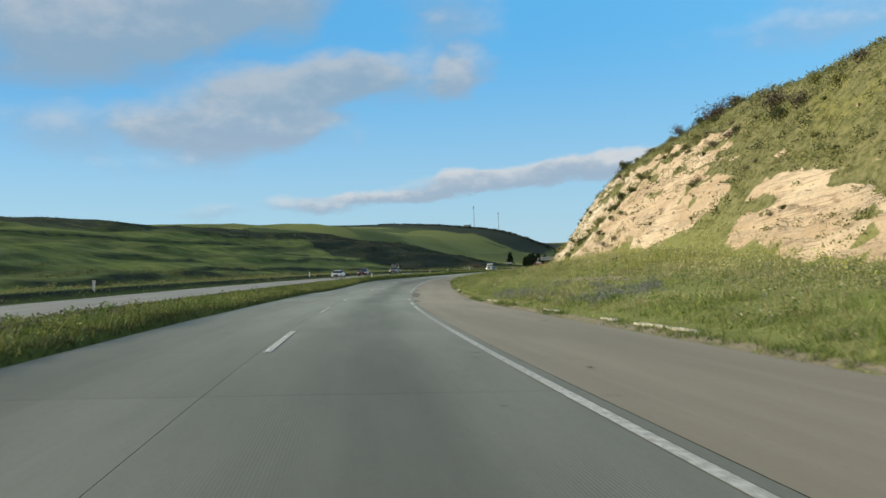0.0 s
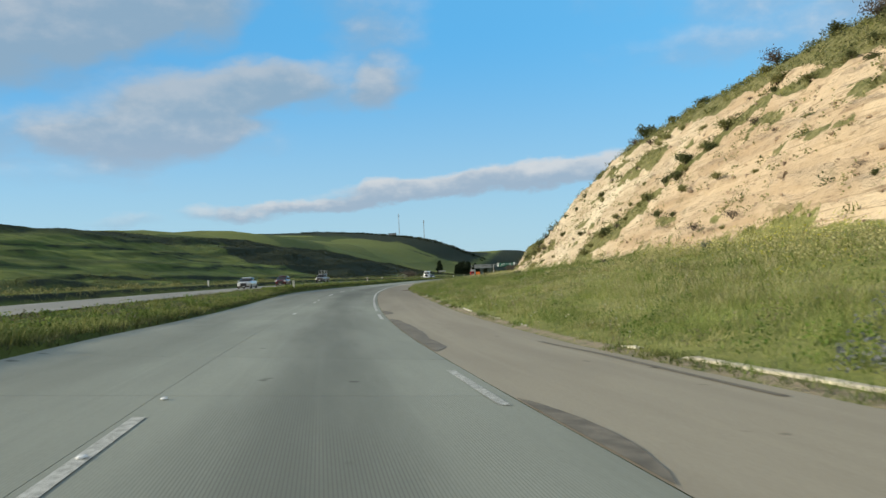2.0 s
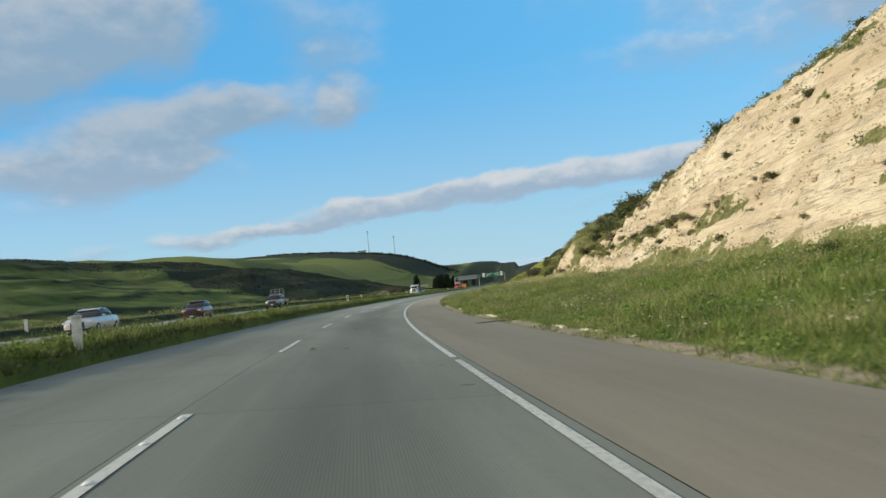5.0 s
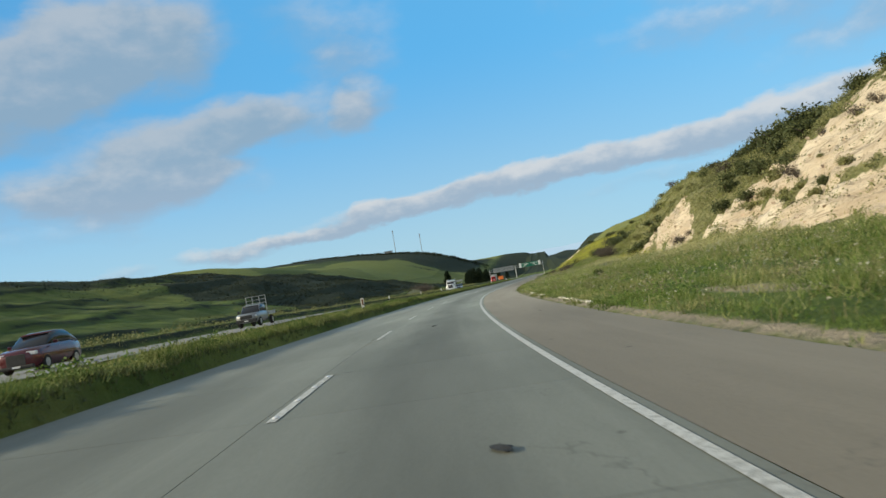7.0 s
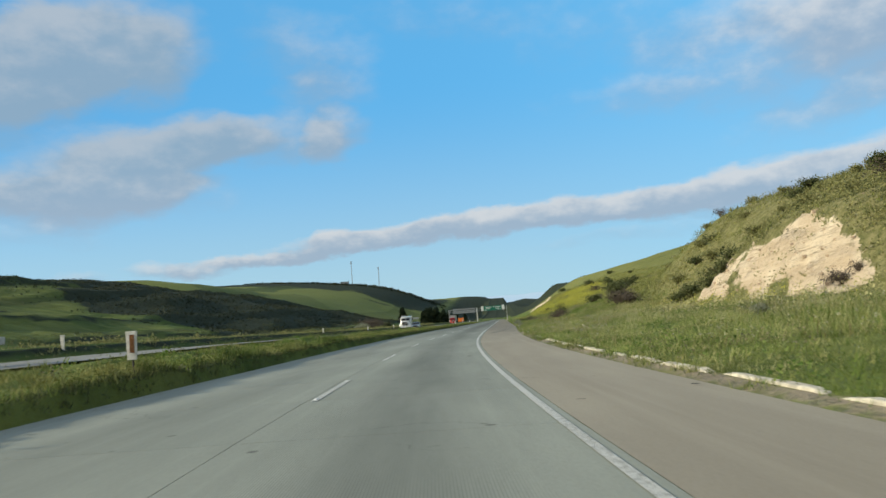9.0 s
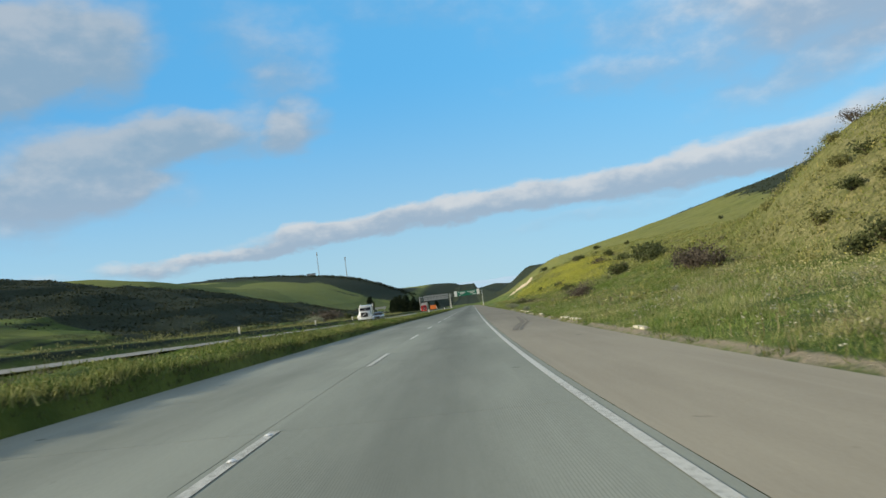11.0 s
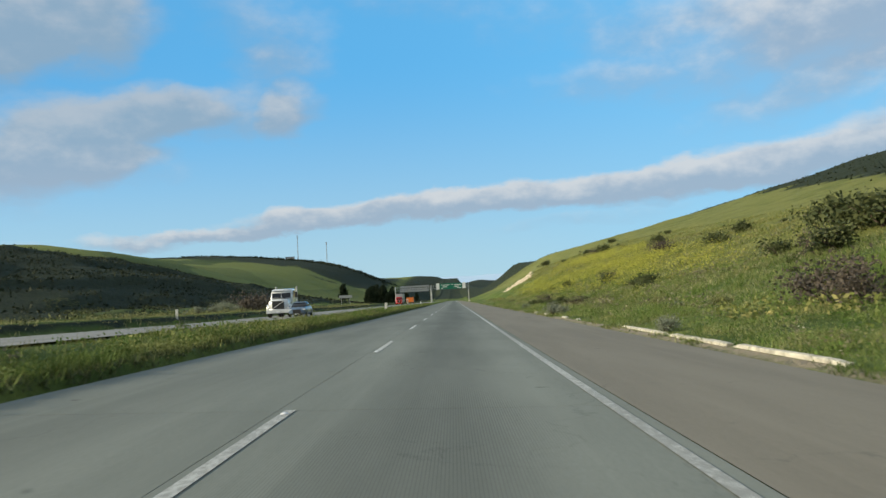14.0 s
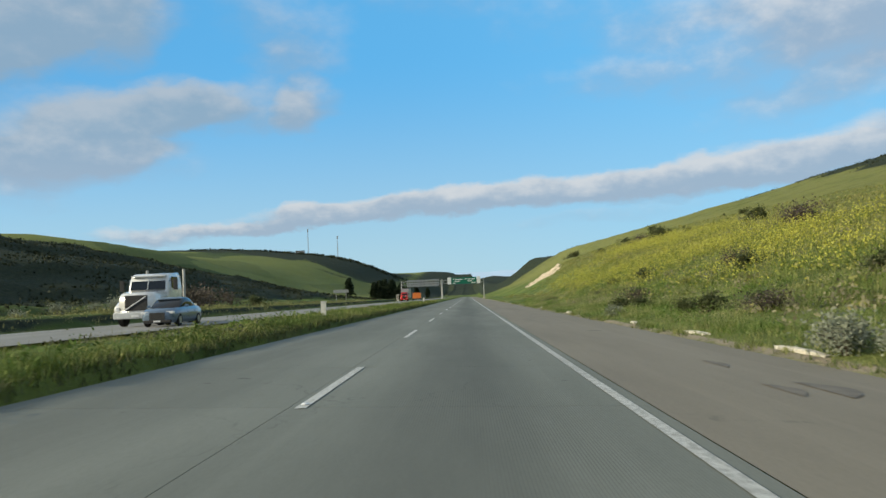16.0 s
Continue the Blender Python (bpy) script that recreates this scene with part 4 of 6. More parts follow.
def scatter(n, s0, s1, u0, u1, keep=None):
    s, u = RNG.uniform(s0, s1, n), RNG.uniform(u0, u1, n)
    if keep is not None:
        ok = RNG.rand(n) < keep(s, u)
        s, u = s[ok], u[ok]
    return s, warp(s, u)


def blades(s, u, per, height, width, spread, lean=0.35, base=None, simple=False):
    """Tufts of bent blades as arrays: per blades round each place."""
    n = len(s)
    z = land_z(s, u) if base is None else base
    root = road_xyz(s, u, z - 0.03)
    root = np.repeat(root, per, 0)
    h = np.repeat(np.broadcast_to(height, (n,)), per) * RNG.uniform(0.45, 1.25, n * per)
    ang = RNG.uniform(0, 2 * np.pi, n * per)
    off = RNG.normal(0, spread, (n * per, 2))
    root[:, :2] += off
    out = np.stack([np.cos(ang), np.sin(ang)], -1)
    side = np.stack([-out[:, 1], out[:, 0]], -1)
    w = width * RNG.uniform(0.6, 1.4, n * per)
    ln = lean * RNG.uniform(0.2, 1.6, n * per) * h
    z0 = np.zeros((n * per, 1))
    a = root + np.concatenate([side * w[:, None], z0], -1)
    b = root - np.concatenate([side * w[:, None], z0], -1)
    if simple:
        tip = root + np.concatenate([out * ln[:, None], h[:, None]], -1)
        return np.stack([a, b, tip], 1).reshape(-1, 3), np.arange(n * per * 3).reshape(-1, 3)
    mid = root + np.concatenate([out * (0.35 * ln)[:, None], (0.6 * h)[:, None]], -1)
    c = mid + np.concatenate([-side * (0.75 * w)[:, None], z0], -1)
    d = mid + np.concatenate([side * (0.75 * w)[:, None], z0], -1)
    tip = root + np.concatenate([out * ln[:, None], h[:, None]], -1)
    v = np.stack([a, b, c, d, tip], 1).reshape(-1, 3)
    i = np.arange(n * per)[:, None] * 5
    f = np.concatenate([i + np.array([[0, 1, 2]]), i + np.array([[0, 2, 3]]), i + np.array([[3, 2, 4]])], 1).reshape(-1, 3)
    return v, f


def flecks(places, size, per=3, spread=0.05):
    """Small petals or leaves, each a tilted triangle pair."""
    p = np.repeat(places, per, 0) + RNG.normal(0, spread, (len(places) * per, 3))
    n = len(p)
    a = RNG.normal(0, 1, (n, 3))
    a /= np.linalg.norm(a, axis=1)[:, None]
    b = np.cross(a, RNG.normal(0, 1, (n, 3)))
    b /= np.linalg.norm(b, axis=1)[:, None]
    r = (size * RNG.uniform(0.6, 1.4, n))[:, None]
    v = np.stack([p - a * r, p + b * r * 0.55, p + a * r, p - b * r * 0.55], 1).reshape(-1, 3)
    f = np.arange(n * 4).reshape(-1, 4)
    return v, f


def stuff(name, v, f, mat, label, category):
    return thing(name, mesh_of(name, v, f), mat, None, label, category, "", "stuff")


def tufty(s, u, seed, lo=0.3, hi=0.7):
    return np.clip((fbm(s / 3.2, u / 1.8, seed, 3) - lo) / (hi - lo), 0, 1)


def clumps(s, u, wide, high, per, leaf, lift=0.0):
    """Rounded leafy clumps: petals over the upper half of a lumpy mound at each place."""
    n = len(s)
    root = np.repeat(road_xyz(s, u, land_z(s, u) - 0.02 + lift), per, 0)
    w = np.repeat(np.broadcast_to(wide, (n,)) * RNG.uniform(0.6, 1.4, n), per)
    h = np.repeat(np.broadcast_to(high, (n,)) * RNG.uniform(0.6, 1.4, n), per)
    d = RNG.normal(0, 1, (n * per, 3))
    d /= np.linalg.norm(d, axis=1)[:, None]
    r = RNG.uniform(0.55, 1.1, n * per)
    p = root + np.stack([d[:, 0] * w * r, d[:, 1] * w * r, np.abs(d[:, 2]) * h * r], -1)
    return flecks(p, leaf, 1, 0.0)


def pale_share(s, u):
    """How much of the verge is pale, seeding grass rather than deep green weeds."""
    base = np.interp(s, [0, 25, 90, 112, 185, 200, 255, 268, 300], [0.65, 0.9, 0.9, 0.1, 0.25, 0.82, 0.75, 0.4, 0.22])
    return np.clip(base + 1.6 * (fbm(s / 5, u / 2.2, 133, 4) - 0.5), 0, 1)


def build_grass():
    # median: lumpy, leaning over the edge of the concrete
    s, u = scatter(44000, -20, 440, -14.3, -7.55)
    low = np.interp(s, [100, 125, 240, 285], [0.7, 1, 1, 0.8])
    hgt = (0.06 + 0.25 * tufty(s, u, 81, 0.38, 0.68)) * low
    stuff("median_grass", *blades(s, u, 5, hgt, 0.015, 0.11, 0.8, None, True), M_GRASS, "thick green spring grass on the median", "grass")
    # edge grass takes a darker leaf colour to imitate the shadow band there
    s, u = scatter(15000, -20, 470, -8.5, -7.62)
    hgt = 0.1 + 0.25 * tufty(s, u, 82, 0.35, 0.7)
    stuff("median_edge_grass", *blades(s, u, 8, hgt, 0.011, 0.09, 0.7, np.maximum(land_z(s, u), road_z(s, u)), True), M_MEDWEED, "green grass hanging over the road's edge", "grass")
    # dark shrub-leaf colour stands in for the shade at the median's foot
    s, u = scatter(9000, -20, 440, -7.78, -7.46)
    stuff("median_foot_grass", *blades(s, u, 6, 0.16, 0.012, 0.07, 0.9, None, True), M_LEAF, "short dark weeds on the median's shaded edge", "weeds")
    s, u = scatter(2200, -20, 470, -8.6, -7.78, lambda s, u: 0.25 + tufty(s, u, 135, 0.4, 0.6))
    stuff("median_edge_weeds", *clumps(s, u, 0.26, 0.3, 40, 0.035), M_MEDWEED, "leafy green weeds along the median's edge", "weeds")
    s, u = scatter(3000, -20, 470, -13.8, -7.9, lambda s, u: (0.1 + tufty(s / 2, u, 137, 0.4, 0.58)) * np.interp(s, [95, 125], [1.0, 0.18]))
    stuff("median_brush", *clumps(s, u, 0.42, 0.26, 42, 0.045), M_GREYBRUSH, "low grey-brown brush on the median", "brush")
    s, u = scatter(1300, -20, 470, -13.8, -8.2, lambda s, u: tufty(s / 2, u, 139, 0.45, 0.6))
    stuff("median_clumps", *clumps(s, u, 0.36, 0.3, 46, 0.05), M_EMERALD, "dark green leafy clumps in the median's hollows", "weeds")
    s, u = scatter(2500, -20, 470, -14.0, -7.9)
    stuff("median_straw", *blades(s, u, 3, 0.36, 0.006, 0.1, 0.5, None, True), M_STRAW, "dry pale grass stalks among the green", "grass")
    # verge below the cut: pale grass, deep green weeds and brown stems in patches
    bare = lambda s, u: (1 - rock_cover(s, u)) * np.where(dirt_cover(s, u) > 0.5, 0.12, 1)
    s, u = scatter(40000, -5, 430, KERB_U + 0.45, 9.5, bare)
    hgt = (0.06 + 0.42 * tufty(s, u, 83, 0.35, 0.7)) * np.interp(u, [3.5, 5.5, 9], [0.6, 0.9, 1.2])
    pale = RNG.rand(len(s)) < pale_share(s, u)
    stuff("pale_verge_grass", *blades(s[pale], u[pale], 7, hgt[pale] * 0.85, 0.0095, 0.13, 1.1, None, True), M_PALE, "pale seeding grass on the verge", "grass")
    pale = ~pale
    stuff("verge_grass", *blades(s[pale], u[pale], 7, hgt[pale] * 0.85, 0.0105, 0.13, 1.1, None, True), M_VERGE, "lush green grass and weeds on the verge", "grass")
    s, u = scatter(13000, -5, 400, KERB_U + 0.35, KERB_U + 2.6, bare)
    stuff("kerbside_grass", *blades(s, u, 6, 0.08 + 0.14 * tufty(s, u, 157, 0.35, 0.7), 0.012, 0.12, 1.2, None, True), M_VERGE, "short green grass behind the kerb", "grass")
    s, u = scatter(5200, -5, 480, KERB_U + 0.08, KERB_U + 0.5, lambda s, u: tufty(s * 1.4, u, 123, 0.44, 0.6))
    stuff("kerb_tufts", *blades(s, u, 12, 0.17, 0.009, 0.08, 1.0, None, True), M_MEDWEED, "small grass tufts in the dirt by the kerb", "grass")
    s, u = scatter(54000, 5, 450, 8.5, 20.5, bare)
    hgt = 0.1 + 0.45 * tufty(s, u, 83, 0.35, 0.7)
    pale = RNG.rand(len(s)) < pale_share(s, u)
    stuff("upper_verge_grass", *blades(s[pale], u[pale], 6, hgt[pale] * 0.8, 0.016, 0.2, 1.2, None, True), M_UPPER, "pale yellowing grass at the foot of the slope", "grass")
    pale = ~pale
    stuff("lush_verge_grass", *blades(s[pale], u[pale], 5, hgt[pale] * 0.85, 0.018, 0.2, 1.1, None, True), M_VERGE, "green grass at the foot of the slope", "grass")
    s, u = scatter(2700, -5, 440, KERB_U + 0.6, 19, lambda s, u: bare(s, u) * (0.15 + tufty(s / 1.5, u, 141, 0.42, 0.58)) * (1.05 - 0.8 * pale_share(s, u)))
    stuff("deep_green_weeds", *clumps(s, u, 0.42, 0.4, 60, 0.036), M_EMERALD, "deep green leafy weeds growing in mounds on the verge", "weeds")
    s, u = scatter(2600, -5, 440, KERB_U + 0.9, 19, lambda s, u: bare(s, u) * tufty(s / 2.5, u / 1.4, 143, 0.48, 0.6))
    stuff("brown_weeds", *clumps(s, u, 0.42, 0.42, 52, 0.03), M_BROWN, "patches of grey-brown weeds among the green", "weeds")
    s, u = scatter(420, 28, 54, KERB_U + 0.9, 8.5, lambda s, u: tufty(s / 2.5, u, 153, 0.44, 0.56))
    stuff("lupines", *clumps(s, u, 0.34, 0.42, 40, 0.035), M_LUPINE, "grey-blue wild lupines among the verge grass", "wild flowers")
    s, u = scatter(9000, -5, 300, KERB_U + 0.2, 16, lambda s, u: bare(s, u) * tufty(s, u, 84, 0.48, 0.66) * np.interp(s, [255, 285], [1, 0.15]))
    v, f = blades(s, u, 4, 0.42, 0.006, 0.14, 0.5)
    stuff("verge_straw", v, f, M_STRAW, "dry pale stalks standing in the verge", "grass")
    tips = v.reshape(-1, 5, 3)[::3, 4]
    stuff("seed_heads", *flecks(tips, 0.024, 3, 0.035), M_WHITEFL, "pale seed heads and small white flowers", "flowers")
    # low leafy weeds in patches
    s, u = scatter(17000, -5, 420, KERB_U + 0.5, 19, lambda s, u: bare(s, u) * tufty(s * 1.5, u * 1.2, 87, 0.45, 0.6))
    p = road_xyz(s, u, land_z(s, u) + 0.1)
    stuff("leafy_weeds", *flecks(p, 0.04, 5, 0.1), M_WEED, "low leafy green weeds in the verge", "weeds")
    s, u = scatter(20000, 20, 275, 11, 21, lambda s, u: bare(s, u) * tufty(s / 2, u, 89, 0.42, 0.6) * np.clip((u - 10) / 5, 0.2, 1) * pale_share(s, u))
    p = road_xyz(s, u, land_z(s, u) + 0.3)
    stuff("dry_weeds", *flecks(p, 0.05, 5, 0.2), M_DRYWEED, "tall pale yellowing weeds at the foot of the cut", "weeds")
    s, u = scatter(13000, -20, 470, -14, -7.5, lambda s, u: tufty(s * 1.6, u, 88, 0.42, 0.58))
    p = road_xyz(s, u, land_z(s, u) + 0.1)
    stuff("median_weeds", *flecks(p, 0.032, 5, 0.09), M_MEDWEED, "low leafy green weeds on the median", "weeds")
    # slopes above and beyond
    s, u = scatter(38000, 10, 560, 20, 52, lambda s, u: (1 - rock_cover(s, u)) * np.clip(1.4 - u / 52, 0.3, 1) * np.where((s < 268) & (u < 33), 0.4, 1))
    hgt = 0.12 + 0.36 * tufty(s, u, 85, 0.35, 0.75)
    stuff("slope_grass", *blades(s, u, 6, hgt, 0.04, 0.32, 0.8, None, True), M_SLOPE, "rough yellow-green grass on the hillside", "grass")
    s, u = scatter(1500, 262, 520, 7, 44, lambda s, u: 0.1 + tufty(s / 4, u / 2.5, 145, 0.44, 0.6))
    stuff("slope_weeds", *clumps(s, u, 0.8, 0.5, 34, 0.09), M_SLOPE, "mounds of tall green weeds on the grassy slope", "weeds")
    s, u = scatter(750, 262, 520, 6, 40, lambda s, u: tufty(s / 6, u / 3, 147, 0.46, 0.6))
    stuff("slope_brown_weeds", *clumps(s, u, 0.9, 0.5, 34, 0.085), M_BROWN, "brown weeds in patches on the grassy slope", "weeds")
    # beyond the far carriageway
    s, u = scatter(10000, -10, 520, -33, -25.2)
    hgt = 0.08 + 0.25 * tufty(s, u, 86)
    stuff("far_verge_grass", *blades(s, u, 5, hgt, 0.03, 0.25, 0.8, None, True), M_OLIVE, "rough olive-green grass beyond the far carriageway", "grass")
    s, u = scatter(1500, -10, 520, -33, -26.2, lambda s, u: 0.1 + tufty(s / 3, u, 155, 0.44, 0.58))
    stuff("far_verge_brush", *clumps(s, u, 0.7, 0.5, 34, 0.09), M_OLIVE, "tan and olive brush along the bank of the far carriageway", "brush")
    # mustard in flower
    s, u = scatter(60000, 0, 560, 6, 52, lambda s, u: flower_cover(s, u) * (1 - rock_cover(s, u)))
    s2, u2 = scatter(26000, 330, 480, 9, 34, lambda s, u: flower_cover(s, u))
    s, u = np.concatenate([s, s2]), np.concatenate([u, u2])
    v, f = blades(s, u, 2, 0.7, 0.012, 0.15, 0.25)
    stuff("mustard_stalks", v, f, M_GRASS, "tall green mustard stalks on the slope", "wild flowers")
    tips = v.reshape(-1, 5, 3)[:, 4]
    far = np.repeat(s > 325, 2)
    stuff("mustard_flowers", *flecks(tips[~far], 0.042, 4, 0.14), M_FLOWER, "yellow mustard flowers on the slope", "wild flowers")
    stuff("mustard_bloom", *flecks(tips[far], 0.058, 3, 0.26), M_FLOWER, "broad drift of yellow mustard flowers on the hillside", "wild flowers")


build_grass()


def far_scrub():
    # dark brush on the shaded hill and along the ridges
    sets = []
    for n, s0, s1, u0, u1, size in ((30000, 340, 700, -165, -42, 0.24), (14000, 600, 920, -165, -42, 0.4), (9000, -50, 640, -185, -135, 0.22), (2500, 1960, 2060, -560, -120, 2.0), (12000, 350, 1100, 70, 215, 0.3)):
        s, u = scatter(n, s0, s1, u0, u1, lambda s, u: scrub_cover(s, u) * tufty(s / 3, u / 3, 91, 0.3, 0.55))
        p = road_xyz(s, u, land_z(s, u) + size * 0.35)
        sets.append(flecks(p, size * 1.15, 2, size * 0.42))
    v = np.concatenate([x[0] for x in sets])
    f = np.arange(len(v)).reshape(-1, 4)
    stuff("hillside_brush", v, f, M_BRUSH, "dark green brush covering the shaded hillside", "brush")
    s, u = scatter(24000, 20, 420, 19.3, 40, lambda s, u: (1 - rock_cover(s, u)) * tufty(s, u, 95, 0.42, 0.6) * np.clip((44 - u) / 10, 0, 1))
    p = road_xyz(s, u, land_z(s, u) + 0.14)
    stuff("slope_brush", *flecks(p, 0.07, 5, 0.2), M_OLIVE, "olive and dry brown brush on the steep slope", "brush")
    s, u = scatter(4200, 36, 264, 20.5, 34, lambda s, u: np.clip(1.06 - rock_cover(s, u), 0, 1) * (0.3 + tufty(s / 1.6, u, 149, 0.42, 0.58)))
    stuff("ledge_brush", *clumps(s, u, 0.5, 0.42, 28, 0.075), M_OLIVE, "olive brush in mounds on the ledges of the cut", "brush")
    s, u = scatter(2400, 36, 264, 20.5, 34, lambda s, u: np.clip(1.06 - rock_cover(s, u), 0, 1) * tufty(s / 1.6, u, 151, 0.44, 0.58))
    stuff("dark_ledge_brush", *clumps(s, u, 0.5, 0.5, 30, 0.075), M_LEAF, "dark green brush in mounds on the ledges of the cut", "brush")
    s, u = scatter(22000, 60, 300, 20, 38, lambda s, u: (1 - rock_cover(s, u)) * tufty(s, u, 117, 0.46, 0.6) * np.clip((s - 40) / 160, 0.25, 1))
    p = road_xyz(s, u, land_z(s, u) + 0.2)
    stuff("steep_scrub", *flecks(p, 0.085, 6, 0.22), M_OLIVE, "knee-high dull olive scrub on the steep slope", "brush")
    s, u = scatter(30000, -20, 470, -62, -26, lambda s, u: tufty(s / 4, u / 2, 107, 0.56, 0.68))
    p = road_xyz(s, u, land_z(s, u) + 0.15)
    stuff("far_side_brush", *flecks(p, 0.1, 8, 0.2), M_LEAF, "low dark brush in the hollows beyond the road", "brush")
    # low weeds clinging to the bare cut
    s, u = scatter(4200, 30, 262, 19.5, 32, lambda s, u: rock_cover(s, u) * tufty(s, u, 93, 0.5, 0.62))
    p = road_xyz(s, u, land_z(s, u) + 0.12)
    stuff("cut_weeds", *flecks(p, 0.075, 14, 0.17), M_OLIVE, "low green weeds clinging to the bare cut", "weeds")
    # loose stones on and below the cut
    s, u = scatter(1500, 30, 262, 18.5, 31, lambda s, u: np.clip(rock_cover(s, u) + 0.12, 0, 1))
    p = road_xyz(s, u, land_z(s, u))
    n = len(p)
    box = np.array([[x, y, z] for x in (-1, 1) for y in (-1, 1) for z in (-1, 1)], float)
    ang = RNG.uniform(0, 6.28, n)
    size = RNG.gamma(2.0, 0.03, n) + 0.03
    v = box[None] * size[:, None, None] * RNG.uniform(0.5, 1.2, (n, 8, 3))
    c, sn = np.cos(ang)[:, None], np.sin(ang)[:, None]
    v = np.stack([v[..., 0] * c - v[..., 1] * sn, v[..., 0] * sn + v[..., 1] * c, v[..., 2] * 0.7], -1) + p[:, None]
    q = np.array([[0, 1, 3, 2], [4, 6, 7, 5], [0, 4, 5, 1], [2, 3, 7, 6], [0, 2, 6, 4], [1, 5, 7, 3]])
    f = (np.arange(n)[:, None, None] * 8 + q[None]).reshape(-1, 4)
    stuff("loose_stones", v.reshape(-1, 3), f, M_STONE, "loose sandstone blocks on the bare cut", "stones")


far_scrub()


def shrub(kind, label, size, mat, dense, flat=0.75, leaf=0.09):
    """A shrub of forked stems with an uneven crown."""
    root = new("shrub")
    tagged(root, label, "shrub", "hillside shrubs")
    bm = bmesh.new()
    ends = []
    for i in range(7):
        a, t = RNG.uniform(0, 6.28), RNG.uniform(0.15, 0.75)
        p1 = Vector((math.cos(a) * t * size * 0.5, math.sin(a) * t * size * 0.5, size * flat * RNG.uniform(0.3, 0.5)))
        tube_bm((0, 0, -0.1), p1, size * 0.03, size * 0.018, 5, bm)
        for j in range(3):
            p2 = p1 + Vector((RNG.normal(0, 0.22) * size, RNG.normal(0, 0.22) * size, size * flat * RNG.uniform(0.15, 0.5)))
            tube_bm(p1, p2, size * 0.015, size * 0.004, 4, bm)
            ends.append(p2)
    part("branchwork", bm, M_BARK, root)
    ends = np.array([list(e) for e in ends])
    centre = np.concatenate([ends, ends * RNG.uniform(0.55, 0.95, (len(ends), 1)), ends * np.array([1.15, 1.15, 0.6])])
    v, f = flecks(centre, leaf * size, dense, size * 0.13)
    v[:, 2] = np.maximum(v[:, 2], 0.0)
    thing("crown", mesh_of("crown", v, f), mat, root)
    return root


PROTO = {
    "dark": [shrub("dark", "dark green leafy shrub on the slope", 1.0, M_LEAF, 13, 0.75, 0.068) for _ in range(3)],
    "twig": [shrub("twig", "bare grey-brown twiggy shrub on the slope", 1.0, M_TWIG, 13, 0.8, 0.042) for _ in range(2)],
    "olive": [shrub("olive", "dull olive-green bush on the steep slope", 1.0, M_OLIVE, 12, 0.7, 0.066) for _ in range(2)],
    "sage": [shrub("sage", "pale grey-green sage bush beside the road", 1.0, M_SAGE, 22, 0.7, 0.042) for _ in range(2)],
}
USED = set()


def put_shrub(kind, s, u, size, sink=0.05):
    i = RNG.randint(len(PROTO[kind]))
    src = PROTO[kind][i]
    z = float(land_z(np.array([s]), np.array([u]))[0]) - sink * size
    m = Matrix.Translation(road_xyz(s, u, z).tolist()) @ Matrix.Rotation(RNG.uniform(0, 6.28), 4, "Z")
    sc = Matrix.Diagonal((size * RNG.uniform(0.9, 1.15), size * RNG.uniform(0.9, 1.15), size * RNG.uniform(0.85, 1.1), 1))
    if (kind, i) in USED:
        ob = copy_thing(src, m)
    else:
        USED.add((kind, i))
        ob = src
    ob.matrix_basis = m @ sc
    return ob


